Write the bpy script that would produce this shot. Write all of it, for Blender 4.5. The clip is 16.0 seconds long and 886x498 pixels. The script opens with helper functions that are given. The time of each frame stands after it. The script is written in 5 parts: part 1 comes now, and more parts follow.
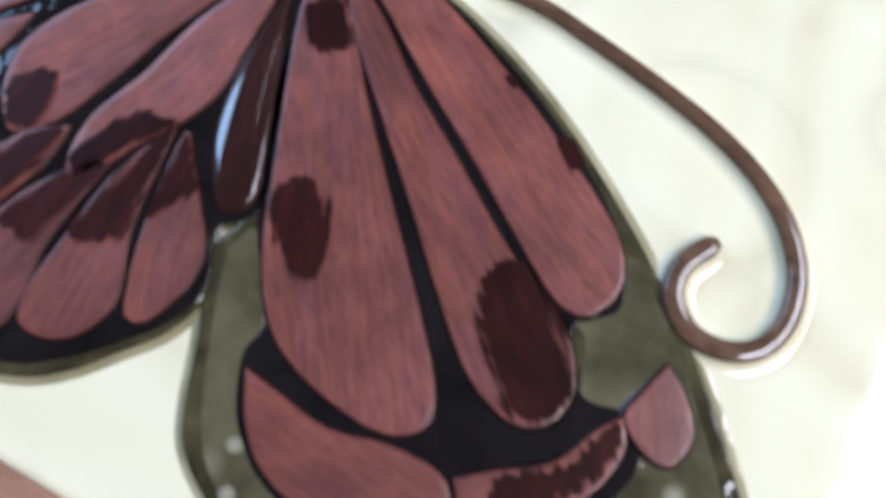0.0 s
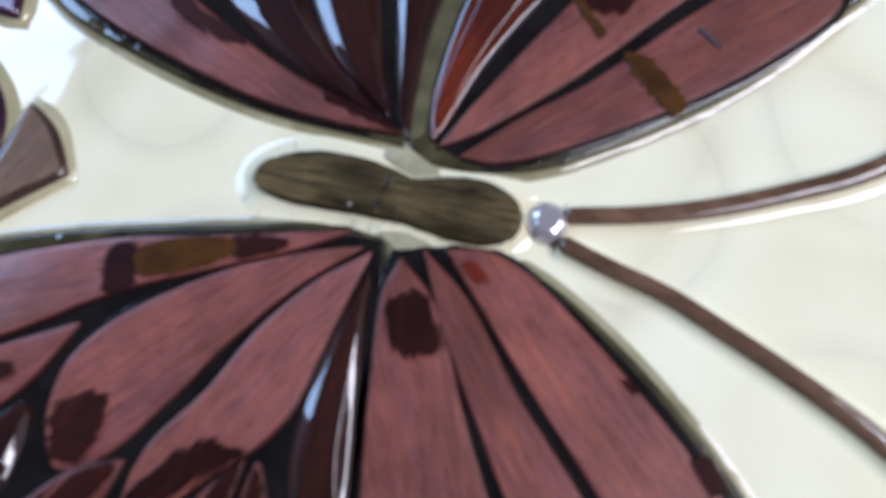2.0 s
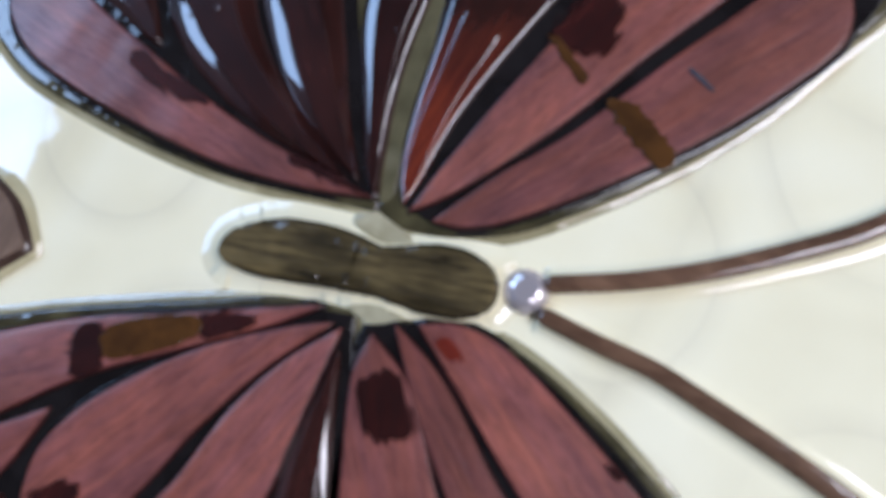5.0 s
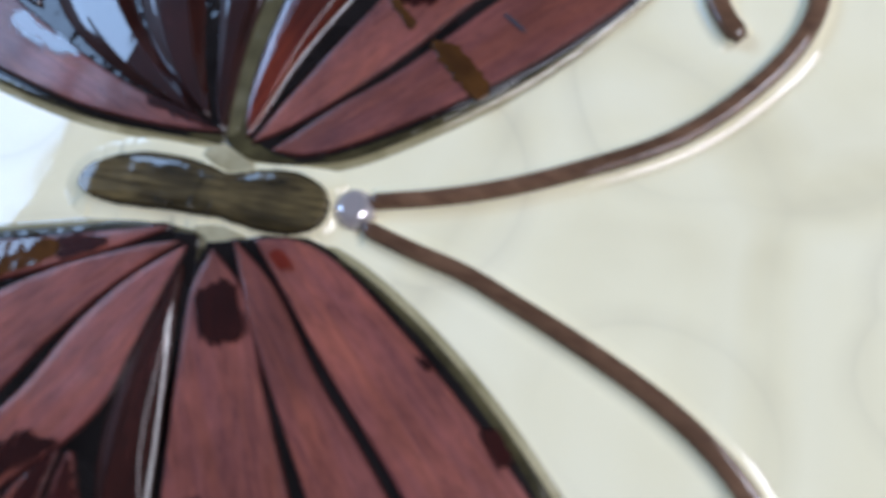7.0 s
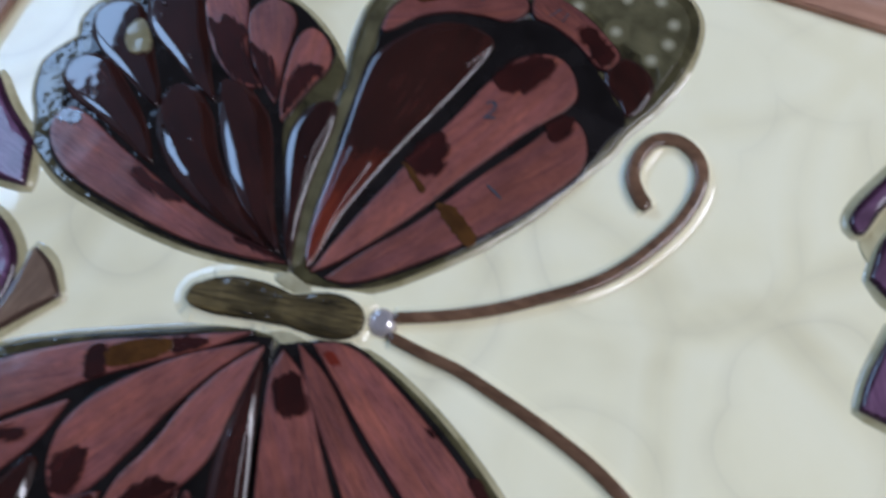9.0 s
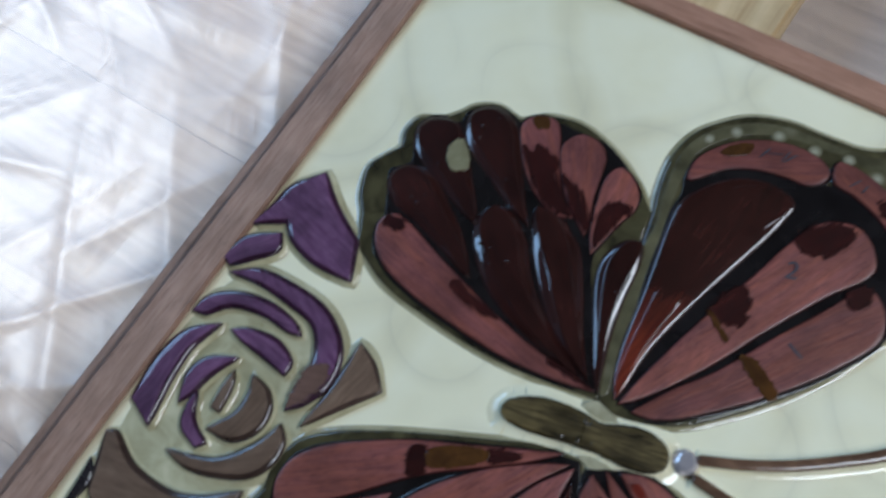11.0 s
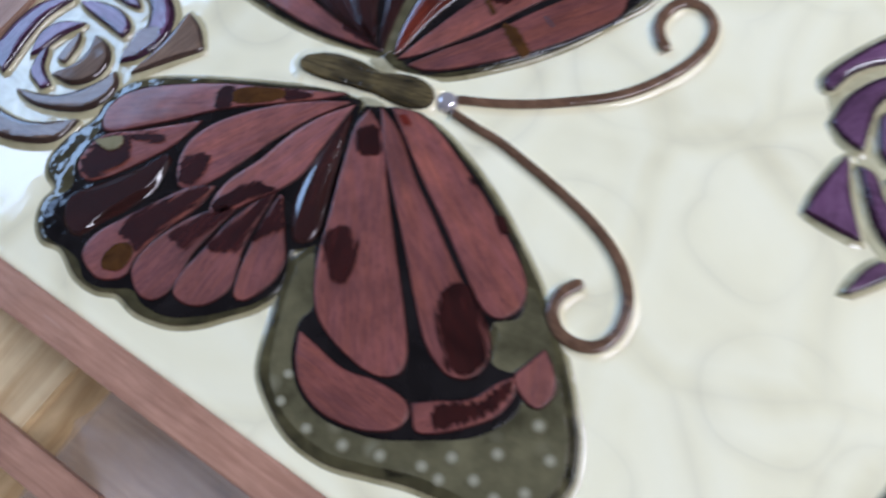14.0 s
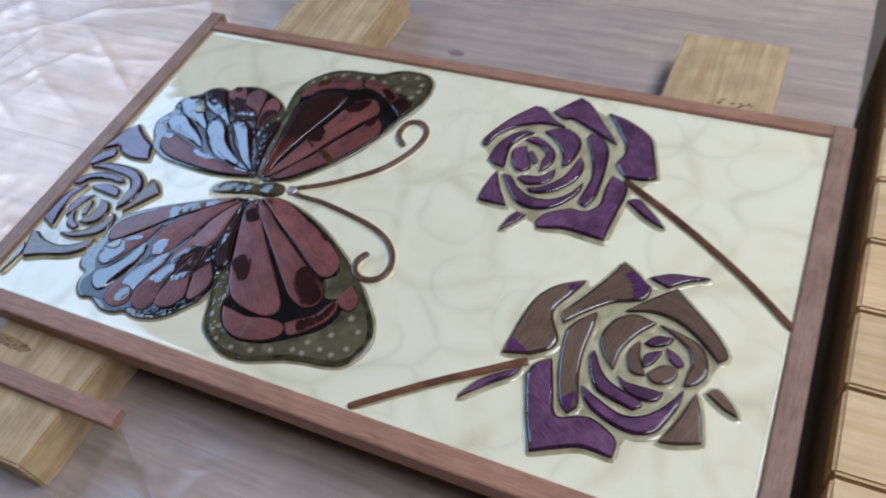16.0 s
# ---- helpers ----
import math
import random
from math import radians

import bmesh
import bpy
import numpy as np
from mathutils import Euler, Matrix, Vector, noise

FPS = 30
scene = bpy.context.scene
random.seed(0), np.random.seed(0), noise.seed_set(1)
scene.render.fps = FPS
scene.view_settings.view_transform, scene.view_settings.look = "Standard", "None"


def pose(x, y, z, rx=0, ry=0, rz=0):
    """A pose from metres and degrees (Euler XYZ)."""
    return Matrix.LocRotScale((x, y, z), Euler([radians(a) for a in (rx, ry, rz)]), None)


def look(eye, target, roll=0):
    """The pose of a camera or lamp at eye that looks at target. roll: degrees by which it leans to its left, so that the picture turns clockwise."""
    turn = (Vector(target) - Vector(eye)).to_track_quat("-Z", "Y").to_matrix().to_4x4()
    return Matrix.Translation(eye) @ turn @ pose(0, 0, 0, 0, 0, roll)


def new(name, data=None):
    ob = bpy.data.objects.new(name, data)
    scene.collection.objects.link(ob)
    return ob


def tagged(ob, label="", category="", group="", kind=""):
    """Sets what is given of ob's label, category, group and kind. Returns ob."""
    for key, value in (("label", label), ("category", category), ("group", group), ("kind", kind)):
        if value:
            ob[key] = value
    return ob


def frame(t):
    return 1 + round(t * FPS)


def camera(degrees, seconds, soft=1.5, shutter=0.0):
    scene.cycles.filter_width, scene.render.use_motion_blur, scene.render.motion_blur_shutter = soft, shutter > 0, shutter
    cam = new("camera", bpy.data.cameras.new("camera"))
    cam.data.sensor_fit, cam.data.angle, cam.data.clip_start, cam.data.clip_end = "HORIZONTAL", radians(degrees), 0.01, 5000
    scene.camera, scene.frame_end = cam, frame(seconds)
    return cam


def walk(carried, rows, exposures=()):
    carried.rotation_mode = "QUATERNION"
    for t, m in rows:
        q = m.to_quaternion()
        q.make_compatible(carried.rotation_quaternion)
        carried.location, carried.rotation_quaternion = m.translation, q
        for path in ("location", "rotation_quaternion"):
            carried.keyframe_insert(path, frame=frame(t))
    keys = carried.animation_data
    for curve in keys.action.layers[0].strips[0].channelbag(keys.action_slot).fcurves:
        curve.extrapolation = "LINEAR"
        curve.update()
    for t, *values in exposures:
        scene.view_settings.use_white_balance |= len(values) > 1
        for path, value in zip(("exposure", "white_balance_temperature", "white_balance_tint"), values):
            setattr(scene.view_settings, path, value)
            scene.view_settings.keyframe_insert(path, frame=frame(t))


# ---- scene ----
EXPO, SKY, SUN, WEST, EAST = -0.1, 0.03, 2.8, 38.0, 54.0
# ---- the camera and its path (metres; origin at the panel's inner far corner) ----
PATH = [
    (0.0, 0.23782, -0.25886, 0.17143, 12.845, 1.28, 28.317),
    (0.5, 0.22599, -0.25233, 0.17893, 15.335, 2.518, 29.101),
    (1.0, 0.21821, -0.23772, 0.18638, 17.204, 3.884, 28.261),
    (1.5, 0.21067, -0.21859, 0.18167, 18.203, 3.733, 26.192),
    (2.0, 0.19603, -0.21405, 0.16148, 16.833, 3.585, 26.018),
    (2.5, 0.20416, -0.19164, 0.13975, 17.571, 7.571, 26.381),
    (3.0, 0.20052, -0.17258, 0.13266, 14.857, 6.213, 26.354),
    (3.5, 0.19693, -0.18467, 0.1337, 16.29, 6.149, 26.857),
    (4.0, 0.19511, -0.18547, 0.13745, 15.348, 7.327, 26.493),
    (4.2, 0.19553, -0.18309, 0.14107, 14.352, 6.881, 25.586),
    (6.3, 0.20734, -0.19027, 0.17261, 12.704, 7.674, 24.738),
    (6.5, 0.21176, -0.19583, 0.16859, 14.493, 7.441, 25.06),
    (7.0, 0.24334, -0.20084, 0.15894, 18.084, 6.749, 24.264),
    (7.5, 0.25506, -0.19783, 0.16495, 16.873, 5.175, 23.428),
    (8.0, 0.26247, -0.20016, 0.18344, 17.792, 5.094, 23.647),
    (8.2, 0.26752, -0.20617, 0.1948, 19.332, 4.419, 23.401),
    (10.3, 0.16321, -0.18424, 0.29746, 18.243, 3.75, 28.634),
    (10.5, 0.15625, -0.18834, 0.29914, 19.305, 3.705, 29.459),
    (11.0, 0.14994, -0.21825, 0.28493, 21.38, 4.638, 32.354),
    (11.5, 0.12904, -0.23647, 0.26473, 17.503, 4.594, 34.492),
    (12.0, 0.12268, -0.26351, 0.24951, 16.873, 3.966, 37.15),
    (12.5, 0.12891, -0.28181, 0.24364, 16.148, 4.104, 38.409),
    (13.0, 0.15422, -0.29201, 0.24001, 15.405, 3.078, 36.72),
    (13.5, 0.22435, -0.28055, 0.25019, 17.397, 5.945, 37.416),
    (14.0, 0.28998, -0.29363, 0.28229, 20.732, 3.116, 34.08),
    (14.5, 0.35415, -0.30761, 0.3192, 26.307, 5.641, 32.341),
    (15.0, 0.43856, -0.35444, 0.34757, 32.53, 5.757, 29.198),
    (15.5, 0.49981, -0.41398, 0.3957, 35.664, 9.82, 27.772),
    (16.0, 0.50823, -0.47103, 0.42841, 38.636, 7.746, 23.553),
]
cam = camera(57.86, 16.0, soft=2.0, shutter=0.5)
cam.data.dof.use_dof, cam.data.dof.focus_distance, cam.data.dof.aperture_fstop = True, 0.55, 17.0   # too near a subject goes soft
walk(cam, [(r[0], pose(*r[1:])) for r in PATH], [(t, EXPO + e, k, g) for t, e, k, g in (
    (0.0, 0.38, 6140, 15), (1.0, 0.25, 5990, 17), (1.5, 0.31, 5990, 17), (2.5, 0.09, 6140, 18), (3.0, 0.08, 6140, 18), (3.5, 0.16, 6140, 18), (4.2, 0.17, 6140, 18), (6.3, 0.14, 6140, 15), (7.0, -0.03, 6140, 15),
    (7.5, -0.3, 6080, 17), (8.2, -0.3, 6040, 17), (10.3, -0.22, 6040, 6), (11.0, -0.37, 5890, 5), (12.5, -0.10, 6140, 5), (13.5, 0.16, 6080, 15), (14.5, -0.16, 5950, 16),
    (15.5, -0.35, 6020, 14), (16.0, -0.32, 6080, 13))])

# ---- sky, sun ----
SUN_AZ, SUN_EL = radians(272), radians(54.4)      # compass bearing of the sun, height
world = bpy.data.worlds.new("sky")
scene.world = world
world.use_nodes = True
wn = world.node_tree
bg = wn.nodes["Background"]
sky = wn.nodes.new("ShaderNodeTexSky")
sky.sky_type, sky.sun_disc = "NISHITA", False
sky.sun_elevation, sky.sun_rotation = SUN_EL, SUN_AZ
wn.links.new(sky.outputs[0], bg.inputs[0])
bg.inputs[1].default_value = SKY
sun_data = bpy.data.lights.new("sun", "SUN")
sun_data.energy, sun_data.angle, sun_data.color = SUN, radians(2.5), (1.0, 0.98, 0.965)
sun = new("sun", sun_data)
sun.matrix_world = look((3 * math.sin(SUN_AZ), 3 * math.cos(SUN_AZ), 3 * math.tan(SUN_EL)), (0, 0, 0))


def window_light(name, corner, along, across, power, colour):
    """A lamp that fills a window opening, spanned by two edges from a corner, shining down into the porch."""
    data = bpy.data.lights.new(name, "AREA")
    data.shape, data.size, data.size_y = "RECTANGLE", Vector(across).length, Vector(along).length
    data.energy, data.color = power, colour
    x, y = Vector(across).normalized(), Vector(along).normalized()
    z = x.cross(y)
    m = Matrix((x, y, z)).transposed().to_4x4()
    m.translation = Vector(corner) + Vector(along) / 2 + Vector(across) / 2
    lamp = new(name, data)
    lamp.matrix_world = m
    return lamp


# sky light in the western opening (bluish) and in the eastern one (warmer)
window_light("west_window_light", (-1.27, -0.5, 1.64), (-0.73, 0, -0.30), (0, 1.73, 0), WEST, (0.43, 0.68, 1.04))
window_light("east_window_light", (1.0, -0.7, 1.64), (0, 1.7, 0), (0.58, 0, 0), EAST, (0.905, 0.915, 0.97))


# ---- materials ----
def node_mat(name):
    m = bpy.data.materials.new(name)
    m.use_nodes = True
    return m, m.node_tree, m.node_tree.nodes["Principled BSDF"]


def ramp(nt, fac, stops):
    r = nt.nodes.new("ShaderNodeValToRGB")
    while len(r.color_ramp.elements) < len(stops):
        r.color_ramp.elements.new(0.5)
    for e, (p, c) in zip(r.color_ramp.elements, stops):
        e.position, e.color = p, (*c, 1)
    nt.links.new(fac, r.inputs[0])
    return r.outputs[0]


def coords(nt, scale=(1, 1, 1), turn=0.0, shift=True):
    """Object coordinates, scaled and turned, shifted at random from piece to piece."""
    tc = nt.nodes.new("ShaderNodeTexCoord")
    mp = nt.nodes.new("ShaderNodeMapping")
    mp.inputs["Scale"].default_value = scale
    mp.inputs["Rotation"].default_value = (0, 0, turn)
    nt.links.new(tc.outputs["Object"], mp.inputs[0])
    if shift:
        oi = nt.nodes.new("ShaderNodeObjectInfo")
        mul = nt.nodes.new("ShaderNodeMath")
        mul.operation = "MULTIPLY"
        mul.inputs[1].default_value = 37.0
        nt.links.new(oi.outputs["Random"], mul.inputs[0])
        nt.links.new(mul.outputs[0], mp.inputs["Location"])
    return mp.outputs[0]


def tex_noise(nt, vec, scale, detail=4.0, rough=0.6, distort=0.0):
    n = nt.nodes.new("ShaderNodeTexNoise")
    n.inputs["Scale"].default_value, n.inputs["Detail"].default_value = scale, detail
    n.inputs["Roughness"].default_value, n.inputs["Distortion"].default_value = rough, distort
    nt.links.new(vec, n.inputs["Vector"])
    return n.outputs["Fac"]


def mix(nt, fac, a, b, kind="MIX"):
    n = nt.nodes.new("ShaderNodeMix")
    n.data_type, n.blend_type = "RGBA", kind
    for sock, v in ((n.inputs[0], fac), (n.inputs[6], a), (n.inputs[7], b)):
        if isinstance(v, (int, float)):
            sock.default_value = v
        elif isinstance(v, tuple):
            sock.default_value = (*v, 1)
        else:
            nt.links.new(v, sock)
    return n.outputs[2]


def bump(nt, bsdf, height, strength, dist, socket="Normal"):
    b = nt.nodes.new("ShaderNodeBump")
    b.inputs["Strength"].default_value, b.inputs["Distance"].default_value = strength, dist
    nt.links.new(height, b.inputs["Height"])
    nt.links.new(b.outputs[0], bsdf.inputs[socket])


def wood(name, light, dark, stretch=(14, 90, 40), turn=0.0, rough=0.5, coat=0.0, relief=0.3, blotch=0.35, coat_rough=0.04, vary=0.2, wavy=0.6, pores=0.0, tint=0.0, scuffs=0.0, sheen=0.06):
    """Wood with long grain, pores and soft blotches, under a coat of resin if asked."""
    m, nt, p = node_mat(name)
    v = coords(nt, stretch, turn)
    grain = tex_noise(nt, v, 6.0, 6.0, 0.62, 0.6)
    col = ramp(nt, grain, [(0.3, dark), (0.7, light)])
    big = tex_noise(nt, coords(nt, (1, 1, 1)), 45.0, 3.0)
    shade = ramp(nt, big, [(0.35, (1 - blotch,) * 3), (0.65, (1.0,) * 3)])
    col = mix(nt, 1.0, col, shade, "MULTIPLY")
    if tint:
        drift = tex_noise(nt, coords(nt, tuple(c * 0.22 for c in stretch)), 7.0, 4.0, 0.6, 0.8)
        col = mix(nt, 1.0, col, ramp(nt, drift, [(0.36, (1 + 0.12 * tint, 1.0, 1 - 0.32 * tint)), (0.62, (1 - 0.14 * tint, 1 - 0.1 * tint, 1 + 0.12 * tint))]), "MULTIPLY")
        scuff = tex_noise(nt, coords(nt, (1, 1.8, 1)), 420.0, 3.0, 0.6)
        col = mix(nt, ramp(nt, scuff, [(0.66, (0.0,) * 3), (0.78, (0.3 * tint,) * 3)]), col, (0.42, 0.26, 0.23))
    if pores:
        fleck = tex_noise(nt, coords(nt, tuple(c * 2.5 for c in stretch)), 9.0, 2.0, 0.5)
        col = mix(nt, 1.0, col, ramp(nt, fleck, [(0.30, (1 - pores,) * 3), (0.42, (1.0,) * 3)]), "MULTIPLY")
    if scuffs:
        rub = tex_noise(nt, coords(nt, tuple(c * 0.5 for c in stretch)), 3.0, 5.0, 0.7)
        col = mix(nt, ramp(nt, rub, [(0.62, (0.0,) * 3), (0.74, (scuffs,) * 3)]), col, (0.62, 0.56, 0.52))
    oi = nt.nodes.new("ShaderNodeObjectInfo")
    each = ramp(nt, oi.outputs["Random"], [(0.0, (1 - vary,) * 3), (1.0, (1 + vary * 0.4,) * 3)])
    col = mix(nt, 1.0, col, each, "MULTIPLY")
    nt.links.new(col, p.inputs["Base Color"])
    p.inputs["Roughness"].default_value = rough
    p.inputs["Coat Weight"].default_value, p.inputs["Coat Roughness"].default_value = coat, coat_rough
    bump(nt, p, grain, relief, 0.0006)
    if coat:
        wave = tex_noise(nt, coords(nt, (1, 1, 1)), 62.0, 2.0, 0.4)
        bump(nt, p, wave, wavy, 0.0012, "Coat Normal")
        p.inputs["Specular IOR Level"].default_value = sheen
        p.inputs["Coat IOR"].default_value = 1.68
    return m


def graded_wood():
    """Oiled bloodwood whose soaked colour turns from brown to rusty red towards the wing's root."""
    m = wood("rusty_oiled_bloodwood", (0.045, 0.012, 0.009), (0.018, 0.007, 0.005), (14, 130, 40), 0.0, 0.4, 1.0, 0.15, 0.4, wavy=0.22)
    nt, p = m.node_tree, m.node_tree.nodes["Principled BSDF"]
    old = p.inputs["Base Color"].links[0].from_socket
    geo = nt.nodes.new("ShaderNodeNewGeometry")
    sep = nt.nodes.new("ShaderNodeSeparateXYZ")
    nt.links.new(geo.outputs["Position"], sep.inputs[0])
    place = nt.nodes.new("ShaderNodeMapRange")
    place.inputs["From Min"].default_value, place.inputs["From Max"].default_value = -0.100, -0.150
    nt.links.new(sep.outputs["Y"], place.inputs[0])
    patch = nt.nodes.new("ShaderNodeMath")
    patch.operation = "MULTIPLY_ADD"
    patch.inputs[1].default_value = 0.7
    nt.links.new(tex_noise(nt, coords(nt, (1, 2, 1)), 55.0, 4.0), patch.inputs[0])
    nt.links.new(place.outputs[0], patch.inputs[2])
    fac = ramp(nt, patch.outputs[0], [(0.45, (0.0,) * 3), (1.0, (1.0,) * 3)])
    grain = tex_noise(nt, coords(nt, (14, 130, 40)), 6.0, 5.0)
    red = ramp(nt, grain, [(0.3, (0.075, 0.011, 0.007)), (0.7, (0.17, 0.030, 0.012))])
    nt.links.new(mix(nt, fac, old, red), p.inputs["Base Color"])
    return m


def soaked(m):
    """Let a stain's wood fade out along the grain towards its outline, in uneven streaks."""
    nt = m.node_tree
    p, out = nt.nodes["Principled BSDF"], nt.nodes["Material Output"]
    at = nt.nodes.new("ShaderNodeAttribute")
    at.attribute_name = "soak"
    streak = nt.nodes.new("ShaderNodeMath")
    streak.operation = "MULTIPLY_ADD"
    streak.inputs[1].default_value = 2.3
    nt.links.new(tex_noise(nt, coords(nt, (11, 120, 40)), 7.0, 4.0, 0.65), streak.inputs[0])
    nt.links.new(at.outputs["Fac"], streak.inputs[2])
    edge = nt.nodes.new("ShaderNodeMapRange")
    edge.inputs["From Min"].default_value, edge.inputs["From Max"].default_value = 1.38, 1.62
    nt.links.new(streak.outputs[0], edge.inputs[0])
    clear = nt.nodes.new("ShaderNodeBsdfTransparent")
    both = nt.nodes.new("ShaderNodeMixShader")
    nt.links.new(edge.outputs[0], both.inputs[0])
    nt.links.new(clear.outputs[0], both.inputs[1])
    nt.links.new(p.outputs[0], both.inputs[2])
    nt.links.new(both.outputs[0], out.inputs["Surface"])
    return m


def resin(name, colour, other, scale=60.0, rough=0.06, wave=0.2, fine=90.0, ior=1.62):
    """Poured resin: smooth and glossy, with cloudy colour and a faintly uneven top."""
    m, nt, p = node_mat(name)
    v = coords(nt, (1, 1, 1))
    col = ramp(nt, tex_noise(nt, v, scale, 4.0, 0.55, 0.8), [(0.3, colour), (0.7, other)])
    nt.links.new(col, p.inputs["Base Color"])
    p.inputs["Roughness"].default_value = rough
    p.inputs["IOR"].default_value = ior
    bump(nt, p, tex_noise(nt, v, fine, 2.0), wave, 0.0009)
    return m


def cream_resin():
    """Ivory resin with rounded pale cells, soft grey flow lines and a slightly wavy gloss."""
    m, nt, p = node_mat("ivory_resin")
    v = coords(nt, (1, 1, 1), shift=False)

    def warped(scale, amount, offset):
        w = nt.nodes.new("ShaderNodeTexNoise")
        w.inputs["Scale"].default_value, w.inputs["Detail"].default_value = scale, 1.0
        nt.links.new(v, w.inputs["Vector"])
        add = nt.nodes.new("ShaderNodeVectorMath")
        add.operation = "MULTIPLY_ADD"
        add.inputs[1].default_value = (amount, amount, 0)
        nt.links.new(w.outputs["Color"], add.inputs[0])
        shifted = nt.nodes.new("ShaderNodeVectorMath")
        shifted.inputs[1].default_value = (offset, offset * 0.7, 0)
        nt.links.new(v, shifted.inputs[0])
        nt.links.new(shifted.outputs[0], add.inputs[2])
        return add.outputs[0]

    def cells(vec, scale):
        c = nt.nodes.new("ShaderNodeTexVoronoi")
        c.feature, c.voronoi_dimensions = "DISTANCE_TO_EDGE", "2D"
        c.inputs["Scale"].default_value = scale
        nt.links.new(vec, c.inputs["Vector"])
        return c.outputs["Distance"]

    def bubbles(vec, scale, radius, strength):
        c = nt.nodes.new("ShaderNodeTexVoronoi")
        c.voronoi_dimensions = "2D"
        c.inputs["Scale"].default_value = scale
        nt.links.new(vec, c.inputs["Vector"])
        return ramp(nt, c.outputs["Distance"], [(radius - 0.10, (0.0,) * 3), (radius - 0.012, (strength * 0.45,) * 3), (radius, (strength,) * 3), (radius + 0.02, (strength * 0.6,) * 3), (radius + 0.09, (0.0,) * 3)])

    big, small = cells(warped(9.0, 0.05, 0.03), 15.0), bubbles(warped(12.0, 0.03, 0.4), 18.0, 0.42, 0.2)
    line = ramp(nt, big, [(0.0, (0.19,) * 3), (0.02, (0.13,) * 3), (0.06, (0.05,) * 3), (0.25, (0.0,) * 3)])
    keep = ramp(nt, tex_noise(nt, v, 8.0, 2.0), [(0.38, (0.1,) * 3), (0.58, (1.0,) * 3)])
    some = ramp(nt, tex_noise(nt, warped(5.0, 0.01, 1.3), 10.0, 2.0), [(0.40, (0.1,) * 3), (0.55, (1.0,) * 3)])
    line = mix(nt, 1.0, mix(nt, 1.0, line, keep, "MULTIPLY"), mix(nt, 1.0, small, some, "MULTIPLY"), "ADD")
    tone = ramp(nt, tex_noise(nt, v, 12.0, 3.0, 0.55, 1.0), [(0.28, (0.70, 0.64, 0.425)), (0.5, (0.785, 0.73, 0.50)), (0.72, (0.83, 0.785, 0.57))])
    pale = ramp(nt, big, [(0.05, (0.0,) * 3), (0.14, (0.55,) * 3), (0.3, (0.2,) * 3), (0.6, (0.35,) * 3)])
    tone = mix(nt, pale, tone, (0.84, 0.80, 0.59))
    col = mix(nt, line, tone, (0.36, 0.33, 0.25))
    nt.links.new(col, p.inputs["Base Color"])
    p.inputs["Roughness"].default_value = 0.05
    p.inputs["Specular IOR Level"].default_value = 0.6
    bump(nt, p, tex_noise(nt, v, 38.0, 2.0), 0.2, 0.0012)
    return m


def spotted_resin():
    """Smoky olive resin with small pale round clouds in it."""
    m, nt, p = node_mat("olive_resin")
    v = coords(nt, (1, 1, 1))
    base = ramp(nt, tex_noise(nt, v, 55.0, 4.0), [(0.3, (0.04, 0.036, 0.019)), (0.7, (0.135, 0.121, 0.066))])
    cell = nt.nodes.new("ShaderNodeTexVoronoi")
    cell.inputs["Scale"].default_value = 82.0
    nt.links.new(v, cell.inputs["Vector"])
    dot = ramp(nt, cell.outputs["Distance"], [(0.10, (0.25,) * 3), (0.36, (0.0,) * 3)])
    keep = ramp(nt, cell.outputs["Color"], [(0.42, (0.0,) * 3), (0.5, (1.0,) * 3)])
    col = mix(nt, mix(nt, 1.0, dot, keep, "MULTIPLY"), base, (0.42, 0.40, 0.28))
    nt.links.new(col, p.inputs["Base Color"])
    p.inputs["Roughness"].default_value = 0.06
    bump(nt, p, tex_noise(nt, v, 140.0, 2.0), 0.6, 0.0010)
    return m


def cloudy_dot():
    """A pale cloud in the olive resin that fades out towards its edge."""
    m, nt, p = node_mat("pale_cloudy_resin")
    tc = nt.nodes.new("ShaderNodeTexCoord")
    sep = nt.nodes.new("ShaderNodeVectorMath")
    sep.operation = "MULTIPLY"
    sep.inputs[1].default_value = (300, 300, 0)
    nt.links.new(tc.outputs["Object"], sep.inputs[0])
    far = nt.nodes.new("ShaderNodeVectorMath")
    far.operation = "LENGTH"
    nt.links.new(sep.outputs[0], far.inputs[0])
    col = ramp(nt, far.outputs["Value"], [(0.1, (0.31, 0.295, 0.21)), (0.85, (0.095, 0.085, 0.046))])
    nt.links.new(col, p.inputs["Base Color"])
    p.inputs["Roughness"].default_value = 0.06
    return m


